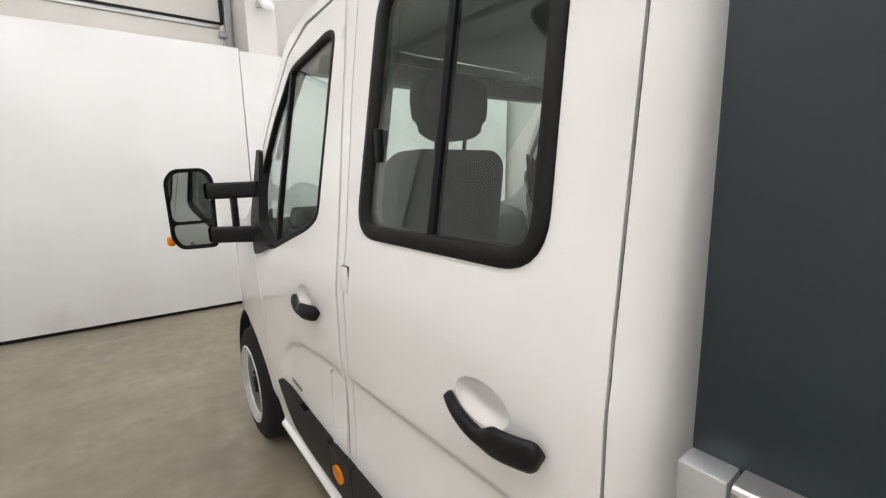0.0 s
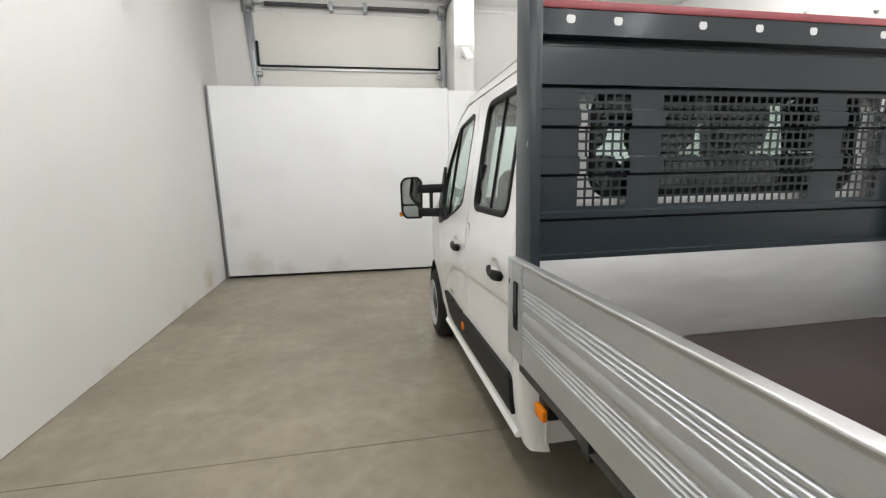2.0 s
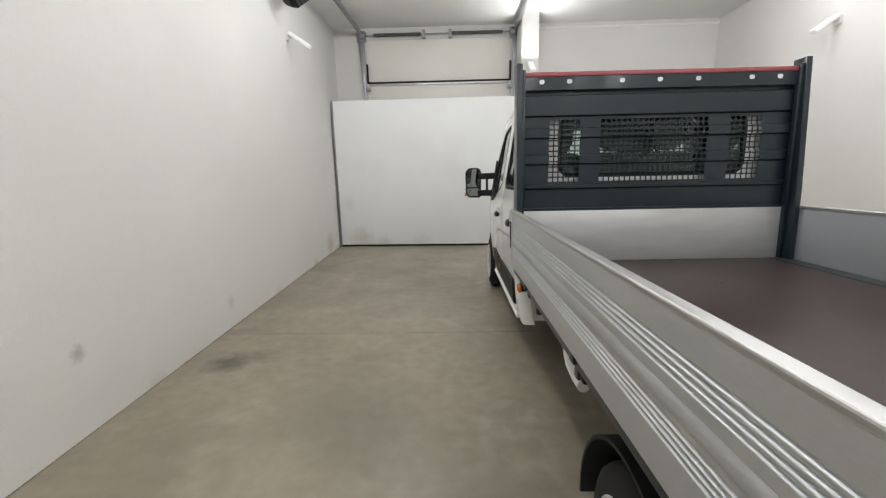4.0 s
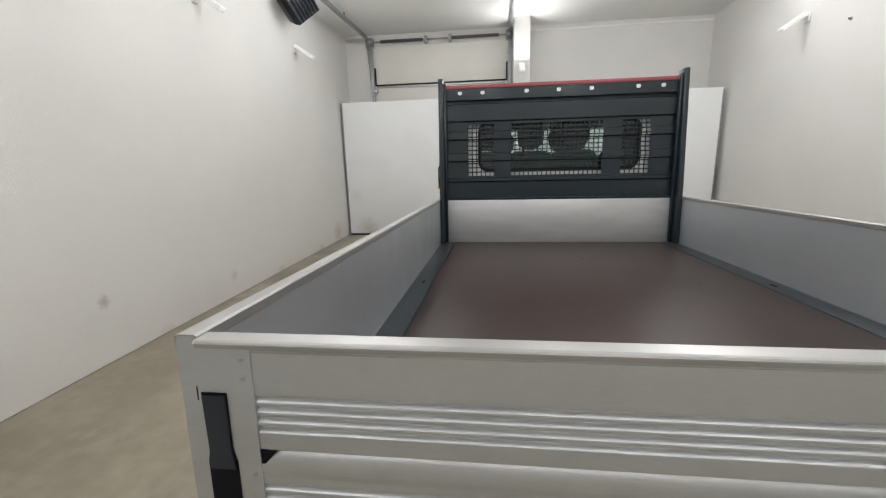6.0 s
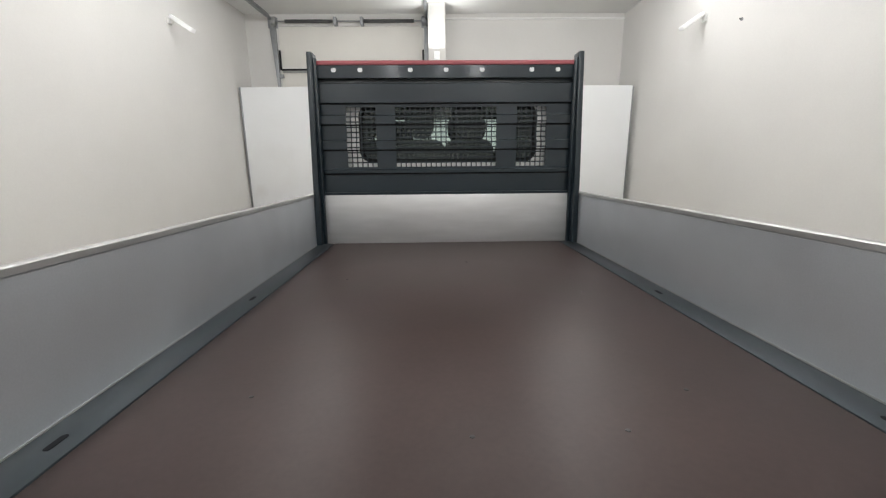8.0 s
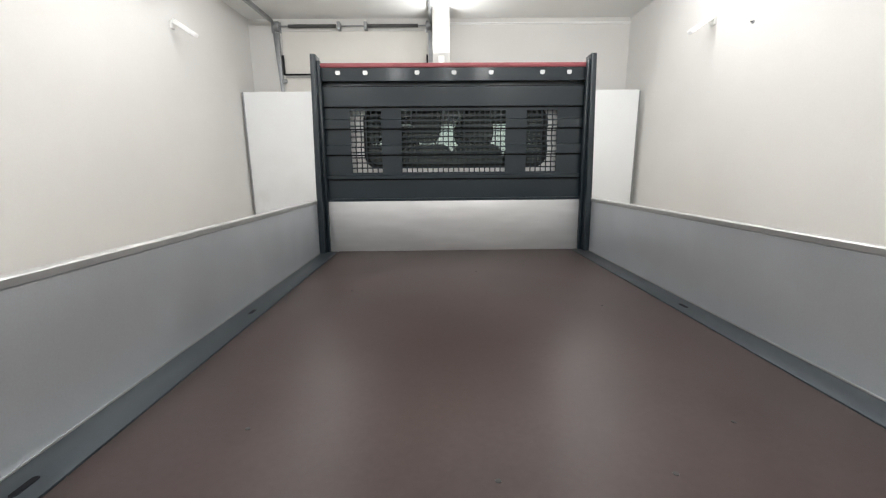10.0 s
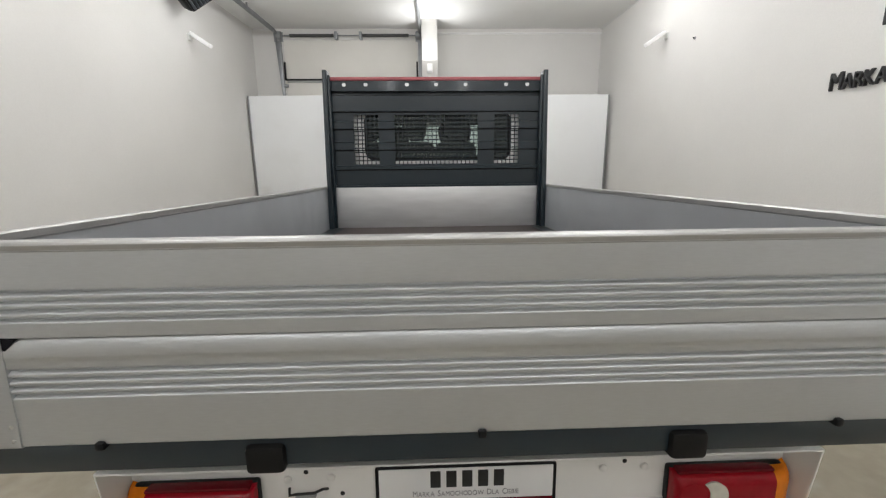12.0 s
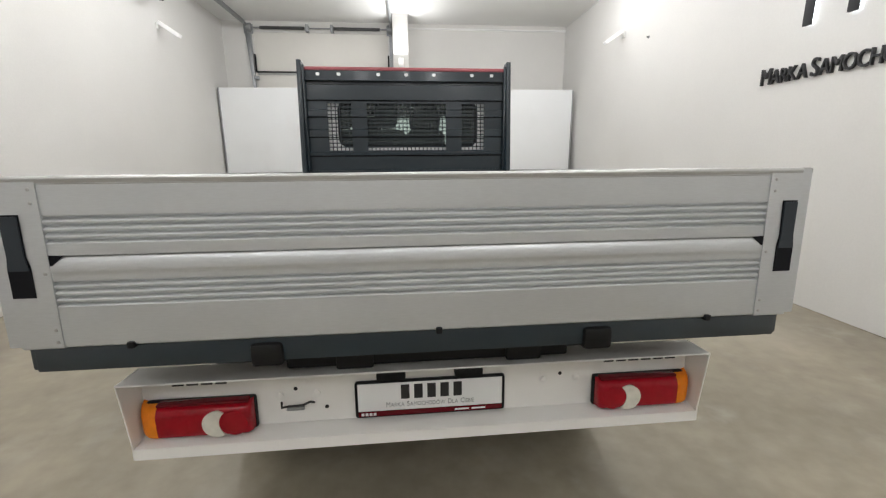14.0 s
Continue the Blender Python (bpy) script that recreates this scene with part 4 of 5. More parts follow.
part("dashboard", extrude(soften(out, 0.05), "x", -0.93, 0.93), M_DASH, truck, "charcoal moulded dashboard")
for x in (-0.45, 0.45):
    bm = box(x - 0.30, x + 0.30, -0.010, 0.010, -0.10, 0.0, 0.008)
    bmesh.ops.transform(bm, matrix=pose(0, 5.10, 2.02, 40, 0, 0), verts=bm.verts[:])
    part("sun_visor", bm, M_DASH, truck, "dark grey folded sun visor")
bm = bmesh.new()
wh = [Vector((-0.56 + 0.20 * math.cos(2 * math.pi * k / 32), 5.27 + 0.11 * math.sin(2 * math.pi * k / 32), 1.17 + 0.165 * math.sin(2 * math.pi * k / 32))) for k in range(33)]
part("steering_wheel", tube(wh, 0.017, 8), M_BLACK, truck, "black steering wheel", 60)


# wheels
def open_ended(bm):
    """Takes the flat caps off a turned ring."""
    bmesh.ops.delete(bm, geom=[f for f in bm.faces if len(f.verts) > 4], context="FACES")
    return bm


def wheel(x, y, z, s, r=0.345, w=0.225):
    pr = [(-w / 2, 0.215), (-w / 2 - 0.004, 0.25), (-w / 2 + 0.004, 0.30), (-w / 2 + 0.022, r - 0.012), (-w / 2 + 0.05, r), (w / 2 - 0.05, r), (w / 2 - 0.022, r - 0.012), (w / 2 - 0.004, 0.30), (w / 2 + 0.004, 0.25), (w / 2, 0.215)]
    ty = part("wheel", open_ended(lathe([(s * a, b) for a, b in pr], "x", 56, (x, y, z))), M_TYRE, truck, "black tyre on a silver steel wheel", 50)
    for a in (-0.055, -0.018, 0.018, 0.055):
        part("tread_groove", lathe([(a - 0.004, r - 0.004), (a - 0.004, r + 0.0008), (a + 0.004, r + 0.0008), (a + 0.004, r - 0.004)], "x", 48, (x, y, z)), M_DARK, ty)
    pr = [(w / 2 - 0.030, 0.184), (w / 2 - 0.016, 0.187), (w / 2 - 0.009, 0.198), (w / 2 - 0.002, 0.214), (w / 2 + 0.008, 0.228), (w / 2 + 0.004, 0.234), (w / 2 - 0.02, 0.222), (w / 2 - 0.10, 0.21)]
    part("rim", open_ended(lathe([(s * a, b) for a, b in pr], "x", 40, (x, y, z))), M_RIM, ty, "silver steel rim band", 40)
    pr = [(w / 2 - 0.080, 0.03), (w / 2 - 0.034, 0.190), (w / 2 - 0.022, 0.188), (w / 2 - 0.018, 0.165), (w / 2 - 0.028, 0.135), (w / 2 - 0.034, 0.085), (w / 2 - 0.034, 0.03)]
    part("wheel_disc", lathe([(s * a, b) for a, b in pr], "x", 40, (x, y, z)), M_DISC, ty, "dished wheel disc with its shade in the grey", 40)
    for k in range(5):
        t = 2 * math.pi * k / 5
        part("wheel_nut", lathe(((s * (w / 2 - 0.037), 0.014), (s * (w / 2 - 0.022), 0.013), (s * (w / 2 - 0.018), 0.008)), "x", 6, (x, y + 0.062 * math.cos(t), z + 0.062 * math.sin(t))), M_DARK, ty)
    part("hub_cap", lathe(((s * (w / 2 - 0.037), 0.045), (s * (w / 2 - 0.014), 0.040), (s * (w / 2 - 0.008), 0.022)), "x", 20, (x, y, z)), M_BLACK, ty)


for s in (-1, 1):
    wheel(s * 0.912, 5.87, -0.28 + 0.034 * 5.87 + 0.3452, s)
    wheel(s * 0.875, 1.30, -0.28 + 0.034 * 1.30 + 0.3452, s)
    part("mudguard", extrude([(1.30 + 0.43 * math.cos(radians(a)), 0.115 + 0.43 * math.sin(radians(a))) for a in range(-5, 186, 10)] + [(1.30 + 0.415 * math.cos(radians(a)), 0.115 + 0.415 * math.sin(radians(a))) for a in range(185, -6, -10)], "x", min(s * 0.74, s * 1.0), max(s * 0.74, s * 1.0)), M_TRIM, truck, "black plastic mudguard")
    part("chassis_rail", box(min(s * 0.36, s * 0.44), max(s * 0.36, s * 0.44), 0.30, 5.6, 0.40, 0.58, 0.01), M_DARK, truck, "black chassis rail")
    for y in (0.9, 1.75, 2.6):
        part("cross_bearer", box(min(s * 0.2, s * 1.02), max(s * 0.2, s * 1.02), y, y + 0.05, 0.58, 0.70, 0.005), M_NAVY, truck)
part("axle", tube(((-0.8, 1.30, 0.11), (0.8, 1.30, 0.11)), 0.05), M_DARK, truck, "black rear axle")
part("front_axle", tube(((-0.8, 5.87, 0.26), (0.8, 5.87, 0.26)), 0.04), M_DARK, truck, "black front axle")

# ---- dropside bed ----
BOT, RIM = 0.752, 1.178


def saw(z_top, n, pitch, depth):
    """Rounded ridges with narrower grooves, read downwards from the outer face."""
    out = []
    for k in range(n):
        z = z_top - k * pitch
        for i in range(12):
            out.append((depth * (0.5 * (1 - math.cos(2 * math.pi * i / 12))) ** 2.2, z - pitch * i / 12))
    return out


OUTER = [(0.004, RIM), (-0.002, RIM - 0.006), (-0.002, RIM - 0.014), (0.0, RIM - 0.017)]
OUTER += saw(1.0905, 4, 0.0183, 0.0088) + [(0.0, 1.0165)]
OUTER += [(0.0, 0.990), (0.003, 0.9885), (0.010, 0.988)]
OUTER += [(0.010 - 0.0120 * math.sin(radians(a)), 0.9875 - 0.036 * (1 - math.cos(radians(a)))) for a in range(0, 91, 9)]
OUTER += [(-0.0018, 0.947), (0.0, 0.942), (0.0, 0.936)]
OUTER += saw(0.928, 4, 0.0177, 0.0088) + [(0.0, 0.8565), (0.0, BOT + 0.004), (0.004, BOT)]
INNER = [(0.030, BOT), (0.030, RIM - 0.022), (0.034, RIM - 0.016), (0.034, RIM - 0.004), (0.030, RIM)]


def panel_profile(bm, place, a, b):
    """Draws the ribbed board section along a run from a to b."""
    prof = OUTER + INNER
    lo = [bm.verts.new(place(a, d, z)) for d, z in prof]
    hi = [bm.verts.new(place(b, d, z)) for d, z in prof]
    n = len(prof)
    for i in range(n):
        bm.faces.new((lo[i], lo[(i + 1) % n], hi[(i + 1) % n], hi[i]))
    bm.faces.new(lo)
    bm.faces.new(hi[::-1])
    return bm


def end_plate(place, a, b, name="end_plate"):
    sec = [(0.003, RIM + 0.001), (-0.003, RIM - 0.004), (-0.003, BOT + 0.002), (0.0, BOT - 0.001), (0.031, BOT - 0.001), (0.031, RIM - 0.02), (0.035, RIM - 0.016), (0.035, RIM + 0.001)]
    bm = bmesh.new()
    lo = [bm.verts.new(place(a, d, z)) for d, z in sec]
    hi = [bm.verts.new(place(b, d, z)) for d, z in sec]
    for i in range(len(sec)):
        bm.faces.new((lo[i], lo[(i + 1) % len(sec)], hi[(i + 1) % len(sec)], hi[i]))
    bm.faces.new(lo)
    bm.faces.new(hi[::-1])
    return bm


def drop_latch(place, c, parent):
    """A black paddle latch let into the end plate: a dark well, the tapered paddle above and the pocket below."""
    def slab(outline, d0, d1):
        bm = bmesh.new()
        f = [bm.verts.new(place(c + u, d0, v)) for u, v in outline]
        g = [bm.verts.new(place(c + u, d1, v)) for u, v in outline]
        for k in range(len(outline)):
            bm.faces.new((f[k], f[(k + 1) % len(outline)], g[(k + 1) % len(outline)], g[k]))
        bm.faces.new(f)
        bm.faces.new(g[::-1])
        return bm
    well = part("latch", slab(((-0.024, 1.091), (0.020, 1.091), (0.020, 0.99), (0.026, 0.965), (0.026, 0.886), (-0.026, 0.886), (-0.026, 0.965), (-0.021, 0.99)), -0.005, 0.0), M_LATCH, parent, "black drop-side latch")
    part("latch_paddle", slab(((-0.021, 1.087), (0.018, 1.087), (0.018, 0.990), (0.023, 0.955), (-0.023, 0.955), (-0.019, 0.99)), -0.009, -0.004), M_PADDLE, well, "slate grey tapered paddle")


def rivet(place, c, z, parent):
    bm = bmesh.new()
    rows = []
    for rr, d in ((0.0045, -0.003), (0.004, -0.0045), (0.002, -0.0052)):
        rows.append([bm.verts.new(place(c + rr * math.cos(k * math.pi / 4), d, z + rr * math.sin(k * math.pi / 4))) for k in range(8)])
    for a, b in zip(rows, rows[1:]):
        for k in range(8):
            bm.faces.new((a[k], a[(k + 1) % 8], b[(k + 1) % 8], b[k]))
    bm.faces.new(rows[-1])
    part("rivet", bm, M_ALU_EDGE, parent)


def inner_skin(place, a, b, parent):
    bm = bmesh.new()
    q = [bm.verts.new(place(u, 0.0315, v)) for u, v in ((a, BOT + 0.001), (b, BOT + 0.001), (b, RIM - 0.024), (a, RIM - 0.024))]
    w = [bm.verts.new(place(u, 0.029, v)) for u, v in ((a, BOT + 0.001), (b, BOT + 0.001), (b, RIM - 0.024), (a, RIM - 0.024))]
    for k in range(4):
        bm.faces.new((q[k], q[(k + 1) % 4], w[(k + 1) % 4], w[k]))
    bm.faces.new(q)
    bm.faces.new(w[::-1])
    part("inner_face", bm, M_ALU_IN, parent, "matt grey inner face")


def cap_strip(place, a, b, parent):
    sec = [(0.005, RIM + 0.0035), (0.0, RIM + 0.0028), (-0.003, RIM + 0.0005), (-0.0045, RIM - 0.003), (-0.0042, RIM - 0.007), (-0.0025, RIM - 0.0125), (-0.0021, RIM - 0.0128), (-0.0012, RIM - 0.006), (-0.001, RIM + 0.0008), (0.033, RIM + 0.0008), (0.033, RIM - 0.018), (0.0365, RIM - 0.017), (0.0365, RIM), (0.031, RIM + 0.0035)]
    bm = bmesh.new()
    lo = [bm.verts.new(place(a, d, z)) for d, z in sec]
    hi = [bm.verts.new(place(b, d, z)) for d, z in sec]
    for i in range(len(sec)):
        bm.faces.new((lo[i], lo[(i + 1) % len(sec)], hi[(i + 1) % len(sec)], hi[i]))
    bm.faces.new(lo)
    bm.faces.new(hi[::-1])
    part("top_edge", bm, M_ALU_EDGE, parent, "bright worn top edge", 20)


# tailgate
def tail_place(u, d, z):
    return (u, d, z)


bm = panel_profile(bmesh.new(), tail_place, -0.950, 0.950)
tg = part("tailgate", bm, M_ALU, truck, "ribbed silver aluminium tailgate, closed", 30)
inner_skin(tail_place, -1.03, 1.03, tg)
cap_strip(tail_place, -1.036, 1.036, tg)
for s in (-1, 1):
    a, b = sorted((s * 0.943, s * 1.040))
    pl = part("end_plate", end_plate(tail_place, a, b), M_ALU, tg, "flat riveted end plate")
    drop_latch(tail_place, s * 1.010, tg)
    # A flat dark wedge paints the shaded pocket where the bead ends.
    a, b = sorted((s * 0.932, s * 0.9432))
    part("bead_gap", extrude(((s * 0.9432, 0.991), (s * 0.914, 0.989), (s * 0.926, 0.975), (s * 0.9432, 0.958)), "y", -0.0012, 0.0105), M_LATCH, tg, "dark wedge as the shade in the bead end")
    for z in (1.150, 1.118, 0.945, 0.80, 0.768):
        rivet(tail_place, s * (0.955 + 0.004 * (z > 1)), z, tg)
for x in (-0.785, 0.008, 0.795):
    part("hinge_pin", box(x - 0.009, x + 0.009, -0.010, 0.012, 0.744, 0.762, 0.004), M_BLACK, tg, "black hinge pin")

# side boards
for s in (-1, 1):
    def board(u, d, z, s=s):
        return (s * (1.082 - d), u, z)
    sd = part("side_board", panel_profile(bmesh.new(), board, 0.10, 3.265), M_ALU, truck, "ribbed silver aluminium side board, closed", 30)
    inner_skin(board, 0.04, 3.30, sd)
    cap_strip(board, 0.016, 3.376, sd)
    a, b = sorted((s * 1.044, s * 1.084))
    cp = part("corner_post", box(a, b, 3.380, 3.426, BOT - 0.004, RIM + 0.002, 0.003), M_ALU, sd, "aluminium corner post")
    a, b = sorted((s * 1.0835, s * 1.0848))
    part("striker", box(a, b, 3.400, 3.412, 1.066, 1.088), M_BLACK, cp, "black striker hole")
    part("end_plate", end_plate(board, 0.016, 0.104), M_ALU, sd, "flat end plate")
    part("end_plate", end_plate(board, 3.258, 3.376), M_ALU, sd, "flat end plate")
    # Added dark strip: gives the open corner gap its shade.
    a, b = sorted((s * 1.0405, s * 1.0465))
    part("gap_seal", box(a, b, 0.008, 0.03, BOT + 0.004, RIM - 0.02), M_RUBBER, sd, "dark strip as the shade in the corner gap")
    drop_latch(board, 3.325, sd)
    for z in (1.150, 1.118, 0.80):
        rivet(board, 3.272, z, sd)
    part("striker", box(min(s * 1.0445, s * 1.056), max(s * 1.0445, s * 1.056), 0.0125, 0.0175, 1.066, 1.091, 0.0005), M_BLACK, sd, "black striker hole")
    # corner post at the rear, under rail, kick strip with lashing slots
    part("under_rail", box(min(s * 0.98, s * 1.055), max(s * 0.98, s * 1.055), 0.03, 3.36, 0.680, 0.750, 0.006), M_NAVY, truck, "anthracite under rail of the bed")
    for y in (0.55, 1.65, 2.75):
        part("hinge_lug", box(min(s * 1.05, s * 1.072), max(s * 1.05, s * 1.072), y, y + 0.06, 0.70, 0.758, 0.004), M_NAVY, sd)
    a, b = sorted((s * 0.931, s * 1.047))
    kick = part("kick_strip", box(a, b, 0.045, 3.33, 0.752, 0.7745, 0.0015), M_STRIP, truck, "blue-grey steel floor edge strip")
    a, b = sorted((s * 1.0465, s * 1.0500))
    part("board_seam", box(a, b, 0.045, 3.30, 0.7745, 0.7785), M_ALU_EDGE, kick, "bright seam under the side board")
    for y in (0.80, 1.87):
        part("lashing_slot", extrude(rounded(s * 0.985 - 0.009, s * 0.985 + 0.009, y - 0.030, y + 0.030, 0.0085, 4), "z", 0.765, 0.7755), M_LATCH, kick, "dark lashing slot")
    part("marker_bracket", box(min(s * 0.985, s * 1.035), max(s * 0.985, s * 1.035), 3.10, 3.19, 0.59, 0.685, 0.006), M_BLACK, truck)
    part("marker_lamp", box(min(s * 1.034, s * 1.056), max(s * 1.034, s * 1.056), 3.105, 3.185, 0.582, 0.632, 0.006), M_LENS_AMBER, truck, "amber side marker lamp")
    part("rail_bracket", box(min(s * 0.97, s * 1.035), max(s * 0.97, s * 1.035), 2.80, 2.86, 0.63, 0.69, 0.006), M_BLACK, truck)
    stay = [(s * 0.995, 1.975, 0.66), (s * 0.995, 1.965, 0.61), (s * 0.995, 1.93, 0.575), (s * 0.995, 1.84, 0.56), (s * 0.995, 1.74, 0.56)]
    part("guard_stay", tube(stay, 0.028), M_BEAM, truck, "white mudguard stay")
    part("stay_clamp", box(min(s * 0.96, s * 1.01), max(s * 0.96, s * 1.01), 1.70, 1.80, 0.585, 0.68, 0.008), M_BLACK, truck)

# floor, front sheet, rear rail
part("load_floor", box(-0.928, 0.928, 0.036, 3.345, 0.752, 0.772, 0.002), M_PLY, truck, "dark brown phenolic plywood bed floor")
for x, y in ((0.585, 0.975), (0.34, 0.80), (-0.62, 0.985), (-0.03, 0.79), (0.62, 1.9), (-0.6, 2.2), (0.1, 2.6)):
    part("floor_screw", lathe(((0.7715, 0.007), (0.7735, 0.006), (0.7738, 0.003)), "z", 10, (x, y, 0)), M_INK, truck)
part("front_sheet", box(-1.0, 1.009, 3.350, 3.356, 0.772, 1.166, 0.001), M_ALU_SHEET, truck, "scuffed bare aluminium front sheet")
part("rear_rail", box(-1.03, 1.03, 0.012, 0.09, 0.682, 0.749, 0.005), M_NAVY, truck, "anthracite rear rail of the bed")
for x in (-0.456, 0.468):
    part("rubber_buffer", box(x - 0.042, x + 0.042, -0.004, 0.06, 0.670, 0.736, 0.012), M_RUBBER, truck, "black rubber buffer")

# headboard: stepped sheet with three punched windows
YB = 3.384
IN, UP, DEEP = 0.0, -0.016, 0.016
STEPS = [(1.160, -0.030), (1.186, -0.030), (1.1875, IN), (1.328, IN), (1.3285, DEEP), (1.340, DEEP), (1.3405, UP), (1.364, UP), (1.372, IN)]
for low, high in ((1.5265, 1.592), (1.7215, 1.784), (1.8815, 2.022)):
    STEPS += [(low - 0.0120, IN), (low - 0.0115, DEEP), (low - 0.0005, DEEP), (low, UP), (high, UP), (high + 0.008, IN)]
STEPS += [(2.032, IN), (2.033, DEEP), (2.060, DEEP)]
PITCH, PITCH_X = 0.0393, 0.0405
WINDOWS = [(-0.797, 6), (-0.408, 20), (0.557, 6)]
xs, holes_x = [-1.0095, 1.0095], set()
for x0, n in WINDOWS:
    for k in range(n):
        a, b = round(x0 + k * PITCH_X + 0.0045, 5), round(x0 + (k + 1) * PITCH_X - 0.0045, 5)
        xs += [a, b]
        holes_x.add((a, b))
zs, holes_z = [z for z, _ in STEPS], set()
for k in range(12):
    a, b = round(1.384 + k * PITCH + 0.005, 5), round(1.384 + (k + 1) * PITCH - 0.005, 5)
    holes_z.add((a, b))
    zs += [a, b]
xs, zs = sorted(set(xs)), sorted(set(zs))
bm = bmesh.new()
for lay, flip in ((0.0, False), (0.004, True)):
    grid = [[bm.verts.new((x, YB + lerp(STEPS, z) + lay, z)) for x in xs] for z in zs]
    for j in range(len(zs) - 1):
        zin = any(a <= zs[j] and zs[j + 1] <= b for a, b in holes_z)
        for i in range(len(xs) - 1):
            if zin and (xs[i], xs[i + 1]) in holes_x:
                continue
            q = (grid[j][i], grid[j][i + 1], grid[j + 1][i + 1], grid[j + 1][i])
            bm.faces.new(q[::-1] if flip else q)
hb = link_mesh("headboard", bm, M_NAVY, 25)
hb.parent = truck
tagged(hb, "anthracite stepped steel headboard with punched grilles")
# Dark strips at the groove bottoms stand in for the shadow of open gaps.
for z in (1.3345, 1.5207, 1.7157, 1.8757):
    part("seam", box(-1.009, 1.009, YB + 0.008, YB + 0.0145, z - 0.0053, z + 0.0053), M_LATCH, hb, "dark strip as the shadow in the open seam")
bm = extrude(((3.344, 2.060), (3.344, 2.152), (3.414, 2.152), (3.414, 2.060)), "x", -0.998, 0.998, bevel=0.002)
beam = part("top_beam", bm, M_NAVY, hb)
HOLES = (-0.862, -0.660, -0.275, 0.0, 0.277, 0.662, 0.864)
for x in HOLES:
    hx = [(x + 0.019 * math.cos(t), 2.118 + 0.019 * max(-0.85, min(0.75, math.sin(t) * 1.05))) for t in [2 * math.pi * k / 16 for k in range(16)]]
    part("lashing_hole", extrude(hx, "y", 3.3425, 3.3445), M_PANEL, beam, "pale round lashing hole")
part("red_strip", box(-0.996, 0.996, 3.338, 3.394, 2.153, 2.186, 0.006), M_RED, hb, "faded red padding strip")
for s in (-1, 1):
    a, b = sorted((s * 1.010, s * 1.051))
    post = part("post", extrude([(3.249, 0.76), (3.259, 1.30), (3.304, 2.240), (3.426, 2.240), (3.426, 0.76)], "x", a, b, bevel=0.004), M_NAVY, hb, "anthracite headboard post")
    a, b = sorted((s * 0.986, s * 1.009))
    part("post_flange", box(a, b, 3.318, 3.352, 0.772, 2.20, 0.003), M_NAVY, post)
    part("post_pin", box(s * 1.050 - 0.002, s * 1.050 + 0.004, 3.300, 3.305, 1.63, 1.655, 0.001), M_GALV, post)

# ---- rear crossbeam with lamps and plate ----
sec = [(0.285, 0.550), (0.172, 0.552), (0.170, 0.548), (0.288, 0.546), (0.288, 0.323), (0.206, 0.312), (0.204, 0.275), (0.208, 0.273), (0.211, 0.308), (0.293, 0.319), (0.293, 0.552)]
bm = extrude(sec, "x", -0.962, 0.962)
rb = part("rear_beam", bm, M_BEAM, truck, "white painted rear crossbeam with folded lips", 30)
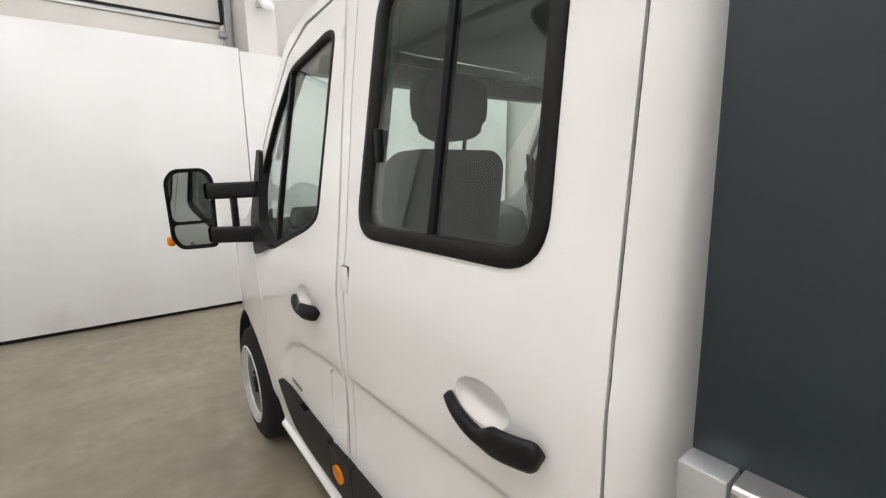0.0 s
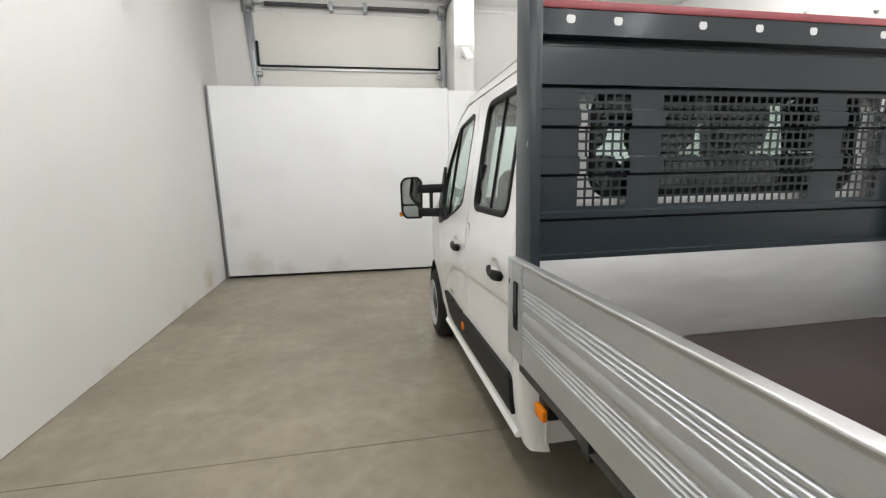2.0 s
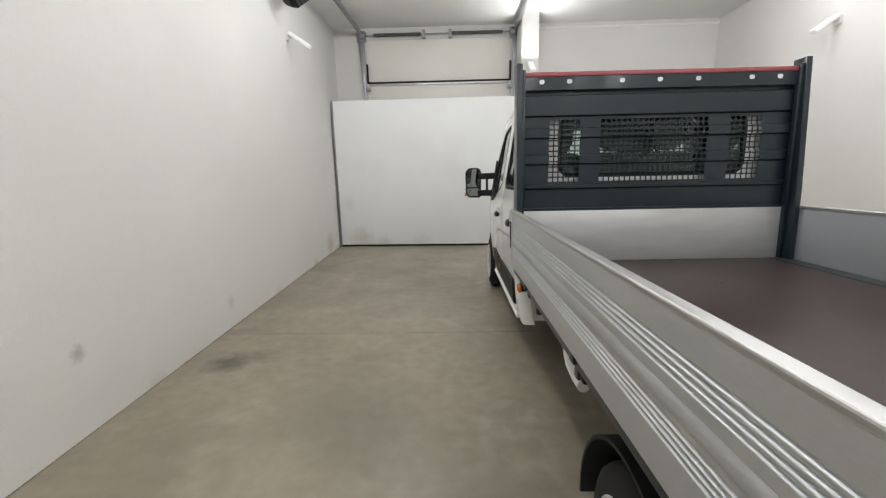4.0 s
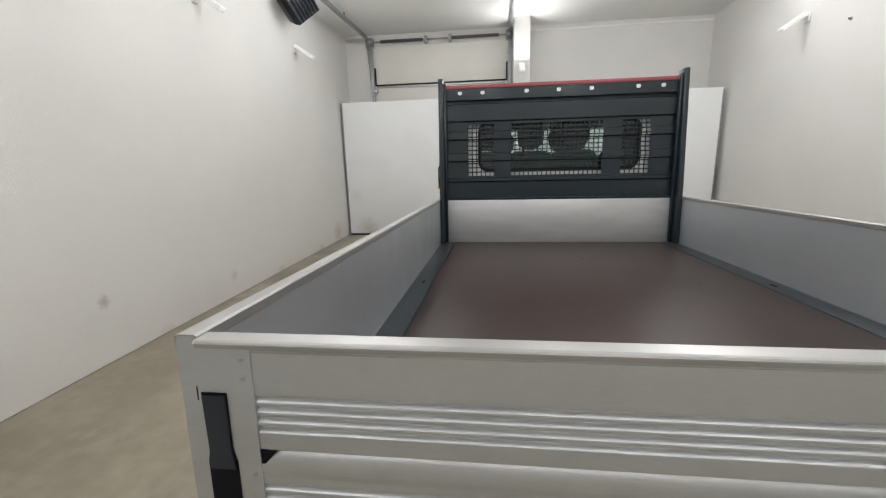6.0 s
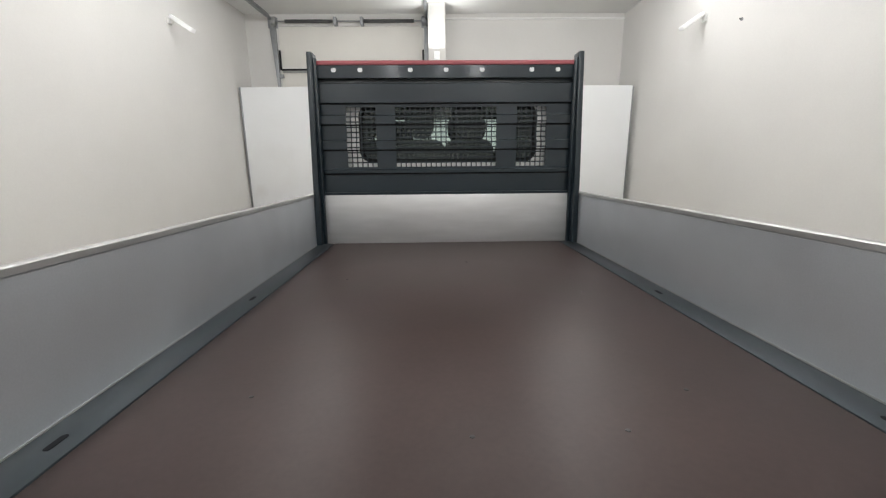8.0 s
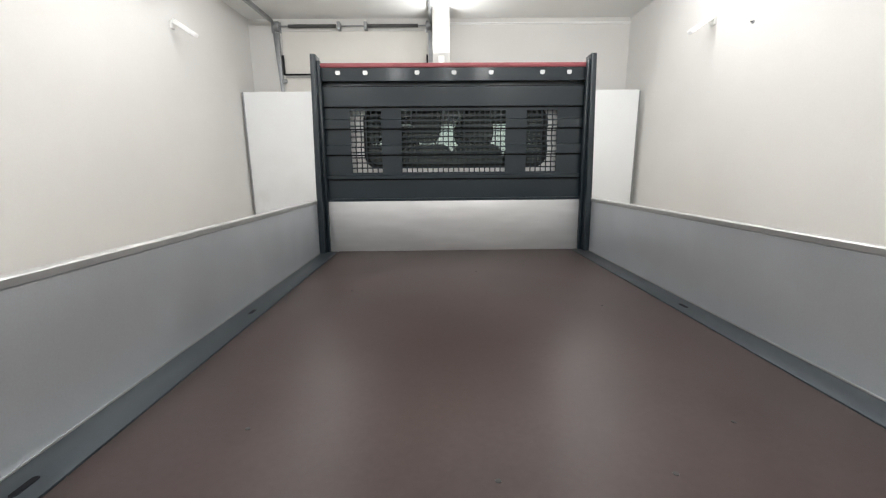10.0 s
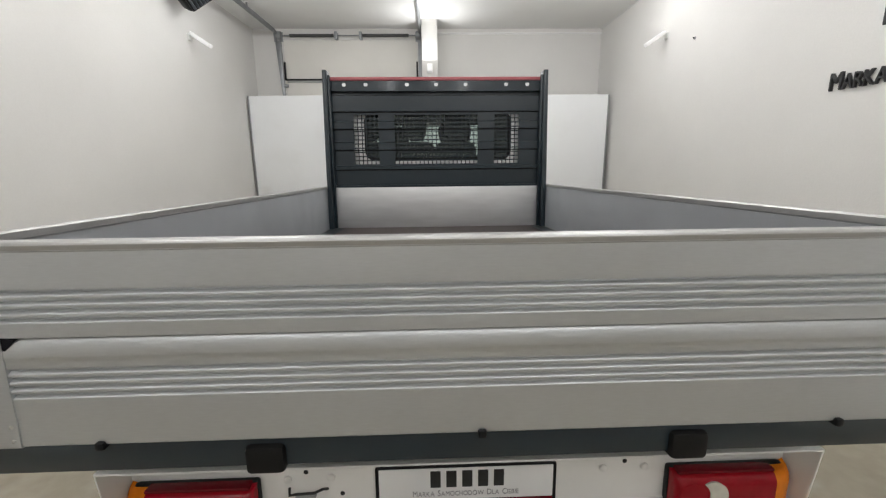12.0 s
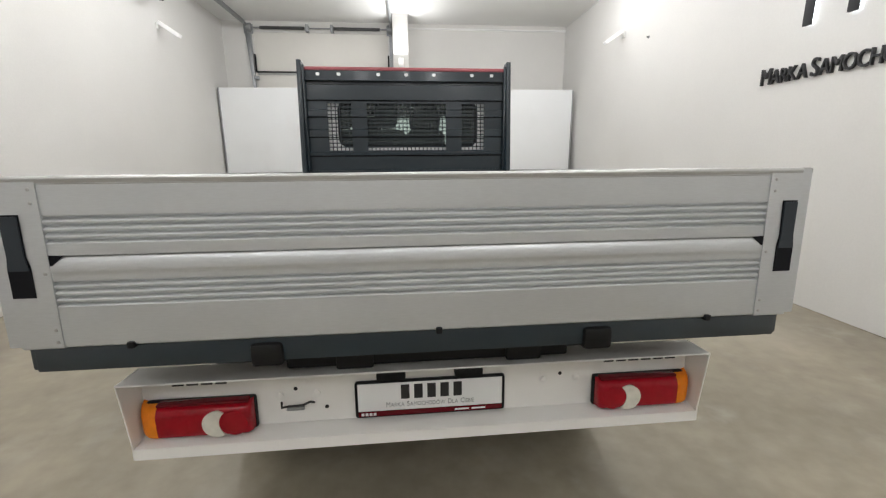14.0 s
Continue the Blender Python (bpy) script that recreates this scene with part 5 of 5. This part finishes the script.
for s in (-1, 1):
    out = [(0.172, 0.552), (0.293, 0.552), (0.293, 0.29), (0.204, 0.277), (0.204, 0.325)]
    part("side_cheek", extrude(out, "x", min(s * 0.962, s * 0.966), max(s * 0.962, s * 0.966)), M_BEAM, rb)
    # tail lamp, rounded body with coloured lenses
    def lx(u, s=s):
        return s * u
    sec_lamp = soften([(0.224, 0.327), (0.222, 0.412), (0.236, 0.434), (0.284, 0.440), (0.284, 0.3245)], 0.022, 4)

    def lens(u0, u1, r0, r1):
        """A length of the lamp's section, its ends drawn in to a round of the given radius."""
        us = sorted({round(u, 4) for u in [u0, u1] + [u0 + r0 * (1 - math.cos(k * math.pi / 10)) for k in range(6) if r0] + [u1 - r1 * (1 - math.cos(k * math.pi / 10)) for k in range(6) if r1]})
        bm, rows = bmesh.new(), []
        for u in us:
            pull = 0.0
            if r0 and u < u0 + r0:
                pull = r0 * (1 - math.sqrt(max(0.0, 1 - ((u0 + r0 - u) / r0) ** 2)))
            if r1 and u > u1 - r1:
                pull = r1 * (1 - math.sqrt(max(0.0, 1 - ((u - u1 + r1) / r1) ** 2)))
            rows.append([bm.verts.new((lx(u), min(0.284, yy + pull * 0.9), 0.3245 + (zz - 0.3245) * (1 - pull * 1.6) + pull * 0.35)) for yy, zz in sec_lamp])
        for q, w in zip(rows, rows[1:]):
            for k in range(len(sec_lamp)):
                bm.faces.new((q[k], q[(k + 1) % len(sec_lamp)], w[(k + 1) % len(sec_lamp)], w[k]))
        bm.faces.new(rows[0])
        bm.faces.new(rows[-1][::-1])
        return bm

    tl = part("tail_lamp", lens(0.600, 0.800, 0.022, 0.0), M_LENS_RED, rb, "red and amber tail lamp unit", 50)
    part("lamp_back", box(min(lx(0.594), lx(0.945)), max(lx(0.594), lx(0.945)), 0.264, 0.2878, 0.3232, 0.4435, 0.010), M_BLACK, tl, "black lamp gasket")
    part("red_lens", lens(0.8003, 0.895, 0.0, 0.0), M_LENS_RED, tl, "plain red lens", 50)
    part("amber_lens", lens(0.8955, 0.957, 0.0, 0.05), M_LENS_AMBER, tl, "amber indicator lens", 50)
    part("lamp_roof", box(min(lx(0.612), lx(0.90)), max(lx(0.612), lx(0.90)), 0.240, 0.284, 0.432, 0.4425, 0.004), M_LENS_DARK, tl, "dark red upper edge")
    crescent = [(lx(0.708 + 0.046 * math.cos(radians(g))), 0.374 + 0.046 * math.sin(radians(g))) for g in range(-105, 106, 10)]
    crescent += [(lx(0.652 + 0.049 * math.cos(radians(g))), 0.374 + 0.049 * math.sin(radians(g))) for g in range(52, -53, -13)]
    part("reverse_lens", extrude(crescent, "y", 0.2205, 0.25), M_LENS_CLEAR, tl, "clear crescent reversing lens")
    bm = lathe(((0.228, 0.044), (0.222, 0.042), (0.220, 0.036), (0.219, 0.015)), "y", 28, (lx(0.652), 0, 0.374))
    part("brake_lens", bm, M_LENS_RED, tl, "round red brake lens")
    part("plate_lamp", box(-0.05 + s * 0.135 - 0.003, 0.05 + s * 0.135 - 0.003, 0.246, 0.287, 0.476, 0.508, 0.008), M_BLACK, rb, "black number plate lamp")
for k in range(4):
    part("mark_bar", box(-0.865 + k * 0.046, -0.828 + k * 0.046, 0.2845, 0.288, 0.483, 0.530, 0.001), M_INK, rb)
for k in range(6):
    part("mark_bar", box(0.640 + k * 0.048, 0.678 + k * 0.048, 0.2845, 0.288, 0.483, 0.530, 0.001), M_INK, rb)
holder = part("plate_holder", box(-0.266, 0.266, 0.276, 0.287, 0.328, 0.464, 0.010, seg=3), M_BLACK, rb, "black plate holder frame")
part("plate", box(-0.256, 0.256, 0.2735, 0.277, 0.352, 0.456, 0.002), M_PLATE, holder, "white dealer plate")
part("plate_strip", box(-0.256, 0.256, 0.2738, 0.277, 0.332, 0.350, 0.002), M_LENS_DARK, holder, "dark red lower strip")
for k in range(5):
    part("mark_bar", box(-0.106 + k * 0.0465, -0.076 + k * 0.0465, 0.2722, 0.2736, 0.394, 0.448, 0.001), M_INK, holder)
lettering(holder, "MARKA SAMOCHODÓW DLA CIEBIE", 0.0185, lambda u: pose(-0.158 + u, 0.2728, 0.366, 90, 0, 0), 0.0145, M_GREYINK, 0.0012, 0.80, 0.82)
for k in range(4):
    part("mark_bar", box(-0.246 + k * 0.014, -0.236 + k * 0.014, 0.2725, 0.2739, 0.336, 0.346, 0.0005), M_PLATE, holder)
for k in range(2):
    part("mark_bar", box(0.085 + k * 0.06, 0.135 + k * 0.06, 0.2725, 0.2739, 0.338, 0.344, 0.0005), M_PLATE, holder)
for x, z in ((-0.467, 0.449), (0.475, 0.449), (-0.365, 0.375)):
    part("bolt_hole", lathe(((0.2865, 0.007), (0.2885, 0.007)), "y", 10, (x, 0, z)), M_DARK, rb)
for x, z in ((-0.52, 0.428), (-0.395, 0.43), (0.41, 0.43), (0.535, 0.43)):
    part("bolt_head", lathe(((0.279, 0.006), (0.281, 0.011), (0.2885, 0.012)), "y", 12, (x, 0, z)), M_BEAM, rb)
wire = [(-0.515, 0.280, 0.405), (-0.51, 0.262, 0.395), (-0.49, 0.262, 0.398), (-0.44, 0.262, 0.40), (-0.415, 0.265, 0.41), (-0.405, 0.28, 0.398)]
part("cable_clip", tube(wire, 0.004), M_INK, rb, "thin dark cable clip")
part("clip_plate", box(-0.50, -0.44, 0.276, 0.2885, 0.372, 0.382, 0.002), M_GALV, rb)
part("cross_member", box(-0.47, 0.47, 0.215, 0.40, 0.556, 0.672, 0.008), M_DARK, truck, "black chassis cross member")
for x in (-0.25, 0.31):
    part("beam_mount", box(x - 0.06, x + 0.06, 0.195, 0.30, 0.5535, 0.66, 0.008), M_DARK, truck, "black beam mount")
for s in (-1, 1):
    a, b = sorted((s * 0.70, s * 0.93))
    part("beam_gusset", box(a, b, 0.31, 0.35, 0.553, 0.612, 0.003), M_BEAM, rb, "white upright gusset")
for ob in bpy.data.objects:
    if ob.name.startswith(("window_glass", "windscreen")):
        ob.visible_shadow = False
